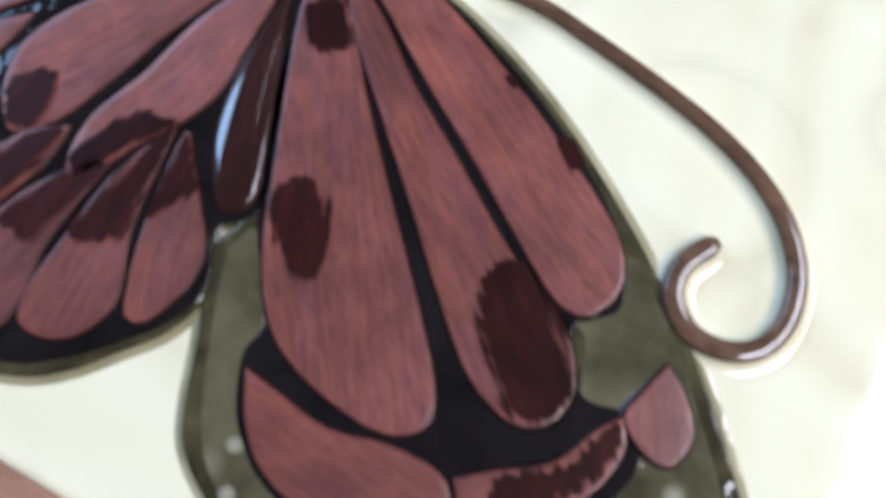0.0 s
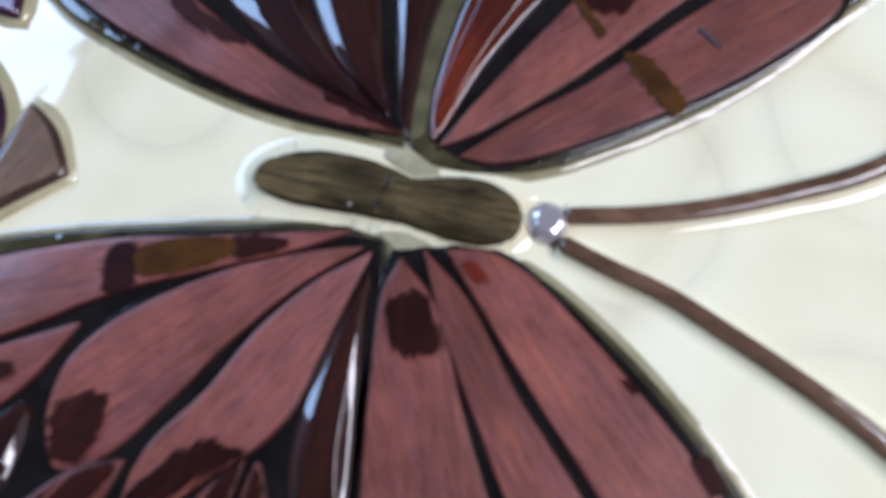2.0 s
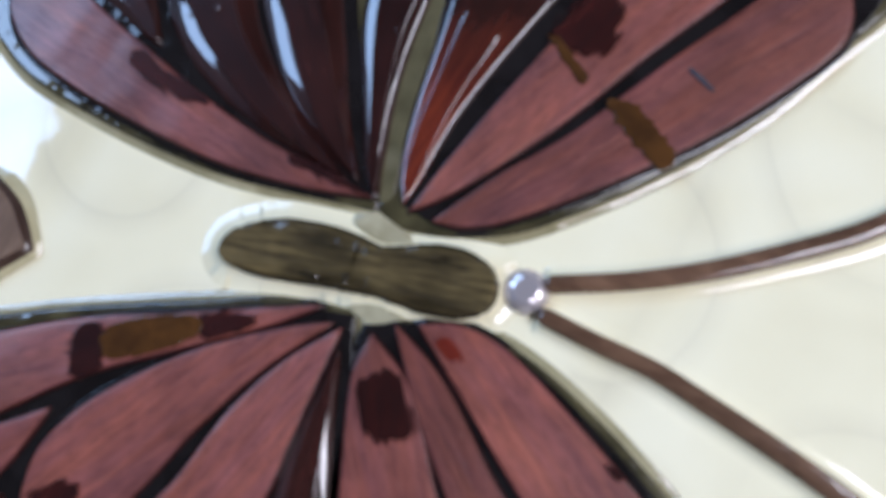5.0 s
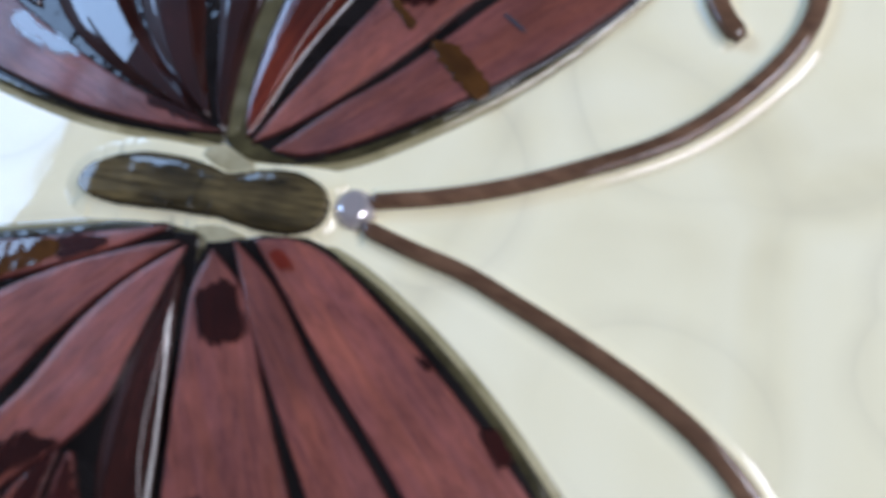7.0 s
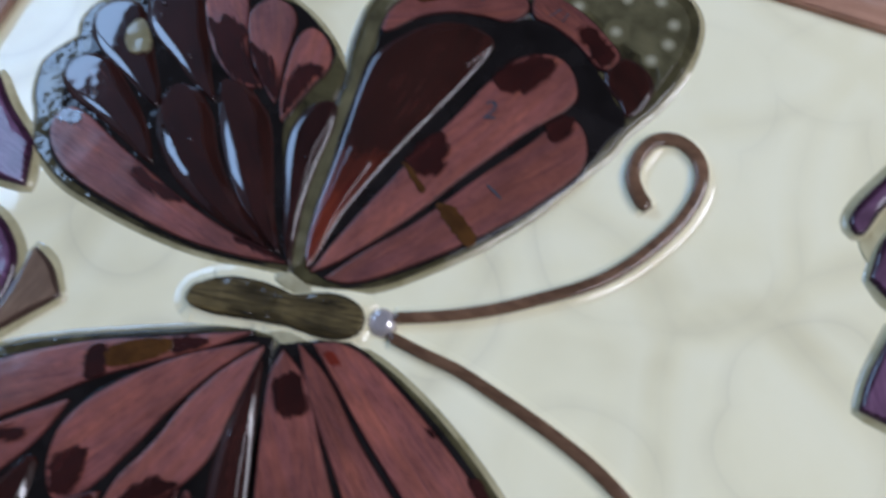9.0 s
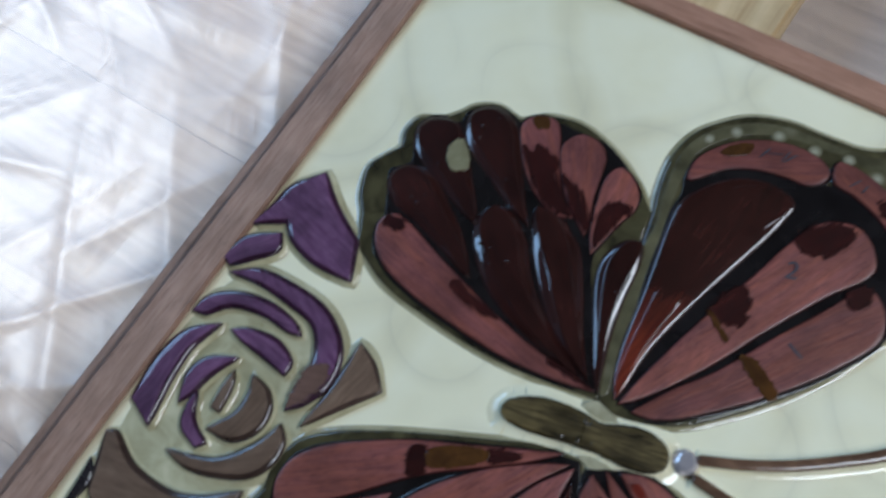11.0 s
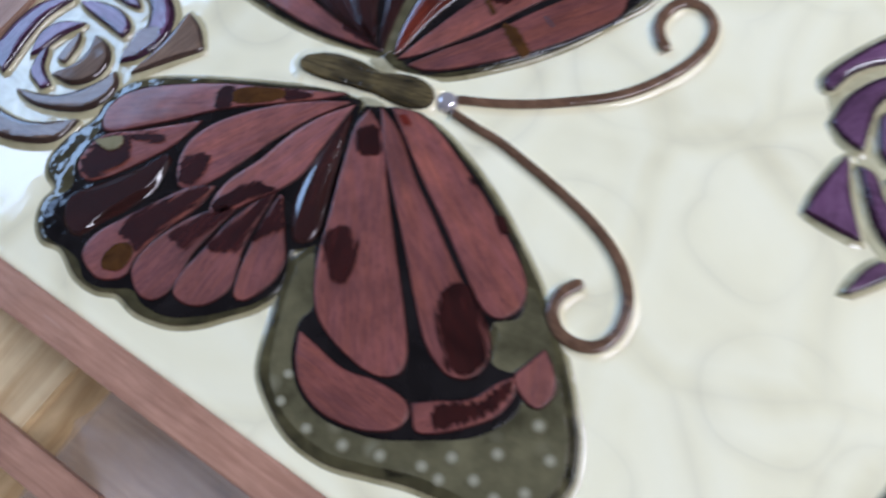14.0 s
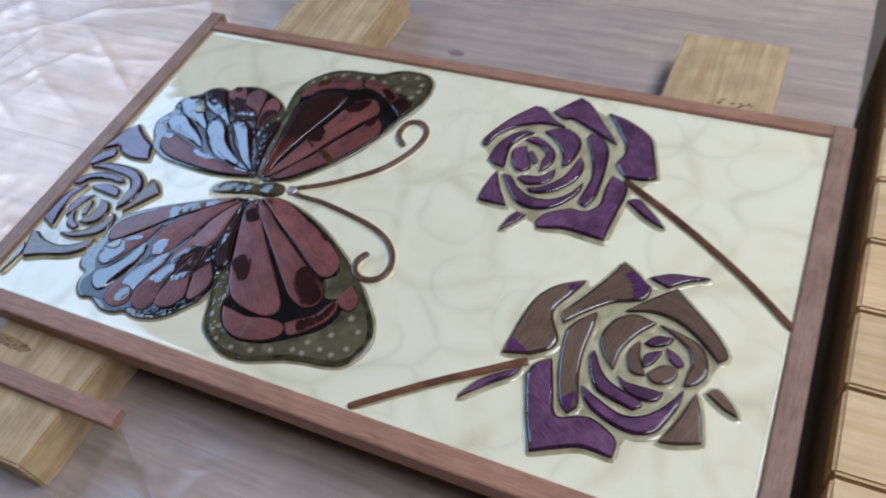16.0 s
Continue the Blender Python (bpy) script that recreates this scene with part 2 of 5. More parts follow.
def film_plastic():
    """Clear wrinkled sheeting: see-through, with a bright gloss."""
    m, nt, p = node_mat("clear_sheeting")
    out = nt.nodes["Material Output"]
    clear = nt.nodes.new("ShaderNodeBsdfTransparent")
    clear.inputs[0].default_value = (0.93, 0.95, 0.97, 1)
    haze = nt.nodes.new("ShaderNodeBsdfDiffuse")
    haze.inputs[0].default_value = (0.70, 0.77, 0.92, 1)
    gloss = nt.nodes.new("ShaderNodeBsdfGlossy")
    gloss.inputs["Roughness"].default_value = 0.4
    fr = nt.nodes.new("ShaderNodeFresnel")
    fr.inputs[0].default_value = 1.68
    v = coords(nt, (1, 1, 1), shift=False)
    b = nt.nodes.new("ShaderNodeBump")
    b.inputs["Strength"].default_value, b.inputs["Distance"].default_value = 0.3, 0.003
    nt.links.new(tex_noise(nt, v, 22.0, 3.0, 0.5, 1.5), b.inputs["Height"])
    nt.links.new(b.outputs[0], gloss.inputs["Normal"])
    nt.links.new(b.outputs[0], fr.inputs["Normal"])
    one = nt.nodes.new("ShaderNodeMixShader")
    one.inputs[0].default_value = 0.14
    nt.links.new(clear.outputs[0], one.inputs[1])
    nt.links.new(haze.outputs[0], one.inputs[2])
    two = nt.nodes.new("ShaderNodeMixShader")
    nt.links.new(fr.outputs[0], two.inputs[0])
    nt.links.new(one.outputs[0], two.inputs[1])
    nt.links.new(gloss.outputs[0], two.inputs[2])
    nt.links.new(two.outputs[0], out.inputs["Surface"])
    return m


def plain(name, colour, rough=0.8, metal=0.0, vary=0.25, scale=8.0):
    m, nt, p = node_mat(name)
    v = coords(nt, (1, 1, 1))
    lo = tuple(c * (1 - vary) for c in colour)
    col = ramp(nt, tex_noise(nt, v, scale, 5.0), [(0.3, lo), (0.7, colour)])
    nt.links.new(col, p.inputs["Base Color"])
    p.inputs["Roughness"].default_value, p.inputs["Metallic"].default_value = rough, metal
    bump(nt, p, tex_noise(nt, v, scale * 6, 4.0), 0.2, 0.002)
    return m


M = {
    "cream": cream_resin(),
    "base": resin("smoky_edge_resin", (0.016, 0.014, 0.008), (0.085, 0.074, 0.035), 70.0, wave=0.6, fine=120.0),
    "olive": spotted_resin(),
    "black": resin("black_resin", (0.006, 0.005, 0.005), (0.014, 0.012, 0.012), wave=0.5, fine=110.0, ior=1.38),
    "groove": resin("amber_grey_resin", (0.29, 0.26, 0.145), (0.54, 0.50, 0.325), 60.0, wave=0.5),
    "fringe": resin("olive_fringe_resin", (0.20, 0.178, 0.092), (0.42, 0.38, 0.235), 60.0, wave=0.5),
    "joint": resin("olive_joint_resin", (0.26, 0.235, 0.14), (0.46, 0.43, 0.29), 110.0, wave=0.7),
    "dry": wood("bloodwood", (0.305, 0.099, 0.077), (0.152, 0.046, 0.039), (14, 150, 40), 0.0, 0.42, 0.3, 0.5, 0.4, 0.2, pores=0.5, tint=0.5, sheen=0.2),
    "wet": wood("oiled_bloodwood", (0.046, 0.012, 0.009), (0.017, 0.006, 0.005), (14, 130, 40), 0.0, 0.4, 1.0, 0.15, 0.4, wavy=0.22),
    "wetred": graded_wood(),
    "film": soaked(wood("resin_soaked_wood", (0.052, 0.011, 0.009), (0.02, 0.006, 0.006), (14, 90, 40), 0.0, 0.4, 1.0, 0.1, 0.4, wavy=0.35)),
    "redfilm": soaked(wood("red_soaked_wood", (0.20, 0.03, 0.014), (0.09, 0.012, 0.009), (14, 90, 40), 0.0, 0.4, 1.0, 0.1, 0.4)),
    "amber": resin("amber_resin_spot", (0.085, 0.036, 0.011), (0.038, 0.017, 0.007), 190.0, wave=0.6),
    "clearfilm": resin("bare_olive_spot", (0.17, 0.155, 0.085), (0.24, 0.22, 0.13), 120.0),
    "purple": wood("purpleheart", (0.215, 0.105, 0.19), (0.105, 0.042, 0.094), (16, 90, 40), 0.0, 0.38, 0.5, 0.6, 0.5, 0.08),
    "purplefilm": soaked(wood("purple_sapwood", (0.14, 0.055, 0.15), (0.07, 0.02, 0.075), (16, 90, 40), 0.0, 0.35, 0.5, 0.3, 0.3)),
    "walnut": wood("walnut", (0.215, 0.142, 0.096), (0.125, 0.078, 0.052), (14, 90, 40), 0.0, 0.36, 0.45, 0.3, 0.25, 0.1),
    "walnutfilm": soaked(wood("brown_heartwood", (0.17, 0.10, 0.075), (0.10, 0.055, 0.042), (14, 90, 40), 0.0, 0.36, 0.45)),
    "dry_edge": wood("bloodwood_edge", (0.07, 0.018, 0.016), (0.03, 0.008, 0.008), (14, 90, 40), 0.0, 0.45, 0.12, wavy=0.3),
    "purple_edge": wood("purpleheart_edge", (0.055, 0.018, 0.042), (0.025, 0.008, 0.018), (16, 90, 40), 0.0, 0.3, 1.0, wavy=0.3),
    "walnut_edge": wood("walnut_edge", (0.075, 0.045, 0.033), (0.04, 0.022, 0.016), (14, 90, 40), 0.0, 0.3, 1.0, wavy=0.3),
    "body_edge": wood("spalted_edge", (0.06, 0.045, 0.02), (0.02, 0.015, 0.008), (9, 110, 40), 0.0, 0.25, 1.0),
    "leaf": wood("dark_leaf_wood", (0.03, 0.024, 0.024), (0.012, 0.01, 0.012), (50, 10, 40), 0.0, 0.3, 1.0),
    "body": wood("spalted_wood", (0.185, 0.138, 0.058), (0.012, 0.009, 0.006), (12, 110, 40), 0.0, 0.32, 0.7, 0.9, 0.72, 0.08, wavy=1.0),
    "feeler": wood("feeler_wood", (0.21, 0.118, 0.070), (0.09, 0.047, 0.028), (20, 60, 40), 0.3, 0.3, 0.7, 0.2, 0.3, 0.08),
    "dot": cloudy_dot(),
    "pencil": plain("pencil_mark", (0.03, 0.03, 0.045), 0.6, scale=300.0),
    "stem": wood("stem_wood", (0.25, 0.12, 0.07), (0.15, 0.06, 0.035), (10, 80, 40), 0.6, 0.35, 0.6, 0.3, 0.45),
    "rim": wood("rim_wood", (0.45, 0.25, 0.17), (0.29, 0.148, 0.096), (7, 80, 60), 0.0, 0.5, 0.15, 0.5, 0.2, 0.3, scuffs=0.25),
    "rim_y": wood("rim_wood_lengthwise", (0.44, 0.285, 0.21), (0.29, 0.17, 0.12), (80, 7, 60), 0.0, 0.5, 0.15, 0.5, 0.25, 0.3, pores=0.25, scuffs=0.75),
    "table_pine": wood("washed_pine", (0.53, 0.39, 0.26), (0.31, 0.20, 0.12), (1.4, 24, 10), 0.0, 0.55, 0.0, 0.4, 0.15, vary=0.15),
    "pine": wood("pine_board", (0.80, 0.60, 0.34), (0.62, 0.41, 0.20), (1.6, 26, 10), 0.0, 0.55, 0.0, 0.4, 0.12, vary=0.15),
    "lumber": wood("rough_lumber", (0.64, 0.48, 0.27), (0.42, 0.27, 0.12), (26, 1.6, 12), 0.03, 0.7, 0.0, 0.7, 0.22, vary=0.1),
    "stained": wood("stained_wood", (0.20, 0.12, 0.05), (0.10, 0.055, 0.025), (10, 60, 40), 0.0, 0.6, 0.0, 0.5, 0.35),
    "sheet": film_plastic(),
    "gem": plain("cut_crystal", (0.74, 0.68, 0.69), 0.08, 0.6),
    "plaster": plain("porch_plaster", (0.34, 0.33, 0.32), 0.9),
    "ceiling": plain("porch_boards", (0.07, 0.06, 0.055), 0.7, scale=4.0),
    "ground": plain("ground_earth", (0.16, 0.15, 0.10), 0.95, scale=1.5),
    "deck": plain("deck_grey", (0.24, 0.19, 0.15), 0.85, scale=3.0),
    "pale_knot": wood("brown_knot_wood", (0.44, 0.30, 0.15), (0.20, 0.12, 0.05), (30, 160, 40), 0.0, 0.75, 0.0, 0.8, 0.4),
    "knot": plain("dark_knot", (0.16, 0.09, 0.035), 0.8, scale=300.0),
}


# ---- mesh helpers ----
def add_mesh(name, bm, material, parent=None, label="", smooth=True, more=()):
    me = bpy.data.meshes.new(name)
    bm.normal_update()
    bm.to_mesh(me)
    bm.free()
    for key in (material, *more):
        me.materials.append(M[key])
    if smooth and not any(poly.use_smooth for poly in me.polygons):
        for poly in me.polygons:
            poly.use_smooth = True
    ob = new(name, me)
    if parent is not None:
        ob.parent = parent
    if label:
        tagged(ob, label)
    return ob


def spline(points, closed=True, step=0.22):
    """A smooth line through points (cm); a third value marks a sharp corner."""
    n = len(points)
    P = [Vector(p[:2]) for p in points]
    sharp = [len(p) > 2 for p in points]
    out = []
    for i in range(n if closed else n - 1):
        a, b = P[i], P[(i + 1) % n]
        before = P[i - 1] if closed or i else a
        after = P[(i + 2) % n] if closed or i + 2 < n else b
        ta = (b - a) if sharp[i] else (b - before) * 0.5
        tb = (b - a) if sharp[(i + 1) % n] else (after - a) * 0.5
        size = (b - a).length
        ta = ta.normalized() * min(ta.length, size * 1.2)
        tb = tb.normalized() * min(tb.length, size * 1.2)
        k = max(2, min(18, int(size / step) + 1))
        for j in range(k):
            s = j / k
            s2, s3 = s * s, s * s * s
            out.append(a * (2 * s3 - 3 * s2 + 1) + ta * (s3 - 2 * s2 + s) + b * (3 * s2 - 2 * s3) + tb * (s3 - s2))
    if not closed:
        out.append(P[-1])
    return out


def normals_in(ring):
    """Unit normals that point into a closed line, and how far each may go before it nears the other side (cm)."""
    P = np.array([(p.x, p.y) for p in ring])
    before, after = np.roll(P, 1, 0), np.roll(P, -1, 0)
    area = np.sum(P[:, 0] * after[:, 1] - after[:, 0] * P[:, 1])
    t = after - before
    N = np.stack([-t[:, 1], t[:, 0]], 1) * (1 if area > 0 else -1)
    N /= np.linalg.norm(N, axis=1, keepdims=True) + 1e-9
    D = P[None] - P[:, None]
    dist = np.linalg.norm(D, axis=2) + 1e-9
    ahead = np.einsum("ijk,ik->ij", D, N) / dist
    room = np.where(ahead > 0.45, dist * np.maximum(ahead, 0.5), 9.0).min(1)
    for _ in range(10):
        room = np.minimum(room, 0.5 * room + 0.25 * (np.roll(room, 1) + np.roll(room, -1)))
    for _ in range(3):
        room = 0.5 * room + 0.25 * (np.roll(room, 1) + np.roll(room, -1))
    return P, N, room


def plate(points, low, high, bevel=0.06, wobble=0.0, skirt=0.0, dome=0.0, shoulder=False, grow=0.0, rise=0.04):
    """A slab with the given outline, from low to high (cm): a flat top, a rounded edge (second material)
    and a concave skirt of resin that climbs its side (third material)."""
    ring = spline(points, step=0.05 if wobble else 0.22)
    if wobble:
        soaked = []
        for p in ring:
            out = p - Vector((15.3, -16.7))
            turn = math.atan2(out.y, out.x) * out.length
            reach = noise.noise((turn * 6, 2.0, 1.0)) * 1.2 + noise.noise((turn * 19, p.x, 5.0)) * 2.6
            drift = Vector((noise.noise((p.x * 4, p.y * 4, 1)), noise.noise((p.x * 4, p.y * 4, 7))))
            soaked.append(p + drift * wobble * 0.9 + out.normalized() * reach * wobble)
        ring = soaked
    bm = bmesh.new()
    rows = []
    top = high - bevel
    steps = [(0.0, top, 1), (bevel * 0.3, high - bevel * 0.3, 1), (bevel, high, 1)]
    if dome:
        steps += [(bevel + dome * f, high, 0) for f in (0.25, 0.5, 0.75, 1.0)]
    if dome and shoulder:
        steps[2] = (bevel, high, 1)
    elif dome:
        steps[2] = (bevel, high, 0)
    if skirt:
        steps = [(-skirt, low, 2), (-skirt * 0.6, low + (top - low) * 0.18, 2), (-skirt * 0.26, low + (top - low) * 0.5, 2), (-skirt * 0.1, low + (top - low) * 0.75, 2)] + steps
    else:
        steps = [(0.0, low, 1)] + steps
    P, N, room = normals_in(ring)
    rise *= min(1.0, room.max() / 1.3) ** 2
    steps = [(d, z + rise * (1 - (1 - (d - bevel) / dome) ** 2) if dome and d > bevel else z, slot) for d, z, slot in steps]
    if grow:
        P = P - N * grow
        room = room + 2 * grow
    for d, z, _ in steps:
        move = np.minimum(d, 0.41 * room * min(1.0, d / (bevel + dome + 1e-6) + 0.25)) if d > 0 else np.full(len(P), d)
        for _ in range(6 if d > 0 else 0):
            move = np.minimum(move, 0.5 * move + 0.25 * (np.roll(move, 1) + np.roll(move, -1)))
        line = P + N * move[:, None]
        rows.append([bm.verts.new((x / 100, y / 100, z / 100)) for x, y in line])
    n = len(ring)
    for (a, b), (_, _, slot) in zip(zip(rows, rows[1:]), steps):
        for i in range(n):
            bm.faces.new((a[i], a[(i + 1) % n], b[(i + 1) % n], b[i])).material_index = slot
    cap = bm.faces.new(rows[-1])
    bmesh.ops.recalc_face_normals(bm, faces=bm.faces)
    if cap.normal.z < 0:
        bmesh.ops.reverse_faces(bm, faces=bm.faces)
    for f in bm.faces:
        f.smooth = f is not cap
    bmesh.ops.triangulate(bm, faces=[cap])
    return bm


def soak_plate(points, high):
    """A thin soaked skin with the given outline at a height (cm), whose soak rises from nothing outside to full within."""
    P, N, room = normals_in(spline(points, step=0.1))
    P = P - N * 0.13
    bm = bmesh.new()
    soak = bm.verts.layers.float.new("soak")
    rows = []
    for d, value in ((0.0, 0.0), (0.13, 0.3), (0.32, 0.56), (0.5, 0.85)):
        line = P + N * np.minimum(d, 0.40 * (room + 0.26))[:, None]
        rows.append([bm.verts.new((x / 100, y / 100, high / 100)) for x, y in line])
        for v in rows[-1]:
            v[soak] = value
    n = len(P)
    for one, two in zip(rows, rows[1:]):
        for i in range(n):
            bm.faces.new((one[i], one[(i + 1) % n], two[(i + 1) % n], two[i]))
    cap = bm.faces.new(rows[-1])
    bmesh.ops.recalc_face_normals(bm, faces=bm.faces)
    bm.normal_update()
    if cap.normal.z < 0:
        bmesh.ops.reverse_faces(bm, faces=bm.faces)
    bmesh.ops.triangulate(bm, faces=[cap])
    return bm


def rod(points, half, low, high, taper=(1.0, 1.0), seg=8, skirt=0.2):
    """A batten along a line (cm): domed on top, with a skirt of resin (third material) at each side."""
    line = spline(points, closed=False, step=0.25)
    bm = bmesh.new()
    rows = []
    n = len(line)
    base = low + (high - low) * 0.45
    for i, p in enumerate(line):
        d = (line[min(i + 1, n - 1)] - line[max(i - 1, 0)]).normalized()
        side = Vector((-d.y, d.x))
        s = i / (n - 1)
        w = half * (taper[0] * (1 - s) + taper[1] * s)
        if i in (0, n - 1):
            w *= 0.6
        climb = [(w + skirt * f, low + (base - low) * g) for f, g in ((1.0, 0.0), (0.66, 0.08), (0.36, 0.27), (0.14, 0.58))]
        profile = list(climb)
        for k in range(seg + 1):
            a = math.pi * k / seg
            profile.append((w * math.copysign(abs(math.cos(a)) ** 0.6, math.cos(a)), base + (high - base) * math.sin(a) ** 0.6))
        profile += [(-off, z) for off, z in reversed(climb)]
        row = []
        for off, z in profile:
            q = p + side * off
            row.append(bm.verts.new((q.x / 100, q.y / 100, z / 100)))
        rows.append(row)
    m = len(rows[0])
    for a, b in zip(rows, rows[1:]):
        for k in range(m - 1):
            bm.faces.new((a[k], a[k + 1], b[k + 1], b[k])).material_index = 2 if k < 4 or k > m - 6 else 0
    bm.faces.new(rows[0])
    bm.faces.new(rows[-1][::-1])
    bmesh.ops.recalc_face_normals(bm, faces=bm.faces)
    if sum(f.normal.z for f in bm.faces) < 0:
        bmesh.ops.reverse_faces(bm, faces=bm.faces)
    return bm


def beam(x0, x1, y0, y1, z0, z1, bevel=0.08, skew=0.0, end=0.0):
    """A planed or sawn bar (cm) with eased edges; skew slides its far end sideways, end roughens the far end."""
    bm = bmesh.new()
    bmesh.ops.create_cube(bm, size=1)
    bmesh.ops.scale(bm, vec=(x1 - x0, y1 - y0, z1 - z0), verts=bm.verts)
    bmesh.ops.translate(bm, vec=((x0 + x1) / 2, (y0 + y1) / 2, (z0 + z1) / 2), verts=bm.verts)
    if end:
        far = [f for f in bm.faces if f.normal.y > 0.9]
        edges = {e for f in far for e in f.edges if abs(e.verts[0].co.x - e.verts[1].co.x) > 0.1}
        bmesh.ops.subdivide_edges(bm, edges=list(edges), cuts=14)
    bmesh.ops.bevel(bm, geom=[e for e in bm.edges if e.calc_face_angle(0) > 0.5], offset=bevel, segments=2, affect="EDGES")
    for v in bm.verts:
        if end and v.co.y > y1 - 0.5:
            v.co.y += end * noise.noise((v.co.x * 1.7, v.co.z * 0.6, 3.0))
        v.co.x += skew * (v.co.y - y0) / max(1e-6, y1 - y0)
        v.co /= 100
    return bm


def box_part(name, lo, hi, material, parent=None, label="", bevel=0.004):
    bm = bmesh.new()
    bmesh.ops.create_cube(bm, size=1)
    for v in bm.verts:
        v.co = [l + (h - l) * (c + 0.5) for l, h, c in zip(lo, hi, v.co)]
    if bevel:
        bmesh.ops.bevel(bm, geom=bm.edges[:], offset=bevel, segments=2, affect="EDGES")
    return add_mesh(name, bm, material, parent, label, smooth=False)


def thing(name, label, category, at=(0, 0, 0), group=""):
    ob = new(name)
    ob.empty_display_size = 0.02
    ob.location = at
    return tagged(ob, label, category, group)


# ---- the porch round the table ----
TABLE = -0.054                     # height of the table's top
FLOOR = TABLE - 0.74
ground = box_part("ground", (-400, -400, FLOOR - 0.35), (400, 400, FLOOR - 0.12), "ground", bevel=0)
tagged(ground, "bare trodden earth round the porch", "ground", kind="structure")
floor = box_part("floor", (-2.15, -3.15, FLOOR - 0.12), (2.35, 2.75, FLOOR), "deck")
tagged(floor, "worn grey porch floor under the table", "floor", kind="structure")
# walls out of view, added so daylight comes only through the two openings
for name, lo, hi in (("wall_east", (2.2, -3.0, FLOOR), (2.35, 2.6, 1.75)), ("wall_south", (-2.15, -3.15, FLOOR), (2.35, -3.0, 1.75)),
                     ("wall_north", (-2.15, 2.6, FLOOR), (2.35, 2.75, 1.75)), ("wall_west", (-2.15, -3.0, FLOOR), (-2.0, 2.6, 1.3))):
    tagged(box_part(name, lo, hi, "plaster"), "unseen pale plaster wall added to keep sky light out of the porch", "wall", kind="structure")
ceiling = box_part("ceiling", (-1.27, -3.0, 1.65), (1.0, 2.6, 1.75), "ceiling")
tagged(ceiling, "dark wooden porch ceiling overhead", "ceiling", kind="structure")
ceiling_e = box_part("ceiling_east", (1.6, -3.0, 1.65), (2.2, 2.6, 1.75), "ceiling")
tagged(ceiling_e, "dark wooden porch ceiling overhead", "ceiling", kind="structure")

# ---- table with pine boards ----
table = thing("work_table", "pale pine board table covered with clear sheeting", "table", (0.2, -0.1, FLOOR))
for i in range(9):
    y = -78 + i * 16.2
    b = add_mesh("board", beam(-62, 56.2, y, y + 16.18, TABLE * 100 - 3.2, TABLE * 100, 0.03), "table_pine", smooth=False)
    b.parent = table
    b.matrix_parent_inverse = Matrix.Translation((-0.2, 0.1, -FLOOR))
for x in (-0.55, 0.5):
    for y in (-0.7, 0.6):
        leg = box_part("leg", (x, y, FLOOR), (x + 0.07, y + 0.07, TABLE - 0.032), "pine", table)
        leg.matrix_parent_inverse = Matrix.Translation((-0.2, 0.1, -FLOOR))

# unseen board added under the table's edge to keep light out of the gap
apron = box_part("apron", (0.545, -0.76, TABLE - 0.16), (0.56, 0.66, TABLE - 0.033), "pine", table)
apron.matrix_parent_inverse = Matrix.Translation((-0.2, 0.1, -FLOOR))

bench = thing("slatted_bench", "sunlit yellow pine bench of narrow slats beside the table", "bench", (0.8, -0.1, FLOOR))
for i in range(20):
    y = -92 + i * 6.35
    b = add_mesh("slat", beam(58.6, 112, y, y + 6.05, TABLE * 100 - 3.6, TABLE * 100 - 0.8, 0.2), "pine", smooth=False)
    b.parent = bench
    b.matrix_parent_inverse = Matrix.Translation((-0.8, 0.1, -FLOOR))
# unseen panel added below the slats so the gap beside the table stays dark
side = box_part("side_panel", (0.588, -0.92, FLOOR), (0.602, 0.35, TABLE - 0.037), "deck", bench)
side.matrix_parent_inverse = Matrix.Translation((-0.8, 0.1, -FLOOR))
for x in (0.62, 1.04):
    rail = box_part("rail", (x, -0.90, TABLE - 0.10), (x + 0.05, 0.33, TABLE - 0.036), "pine", bench)
    rail.matrix_parent_inverse = Matrix.Translation((-0.8, 0.1, -FLOOR))
    for y in (-0.85, 0.25):
        leg = box_part("leg", (x, y, FLOOR), (x + 0.05, y + 0.05, TABLE - 0.1), "pine", bench)
        leg.matrix_parent_inverse = Matrix.Translation((-0.8, 0.1, -FLOOR))


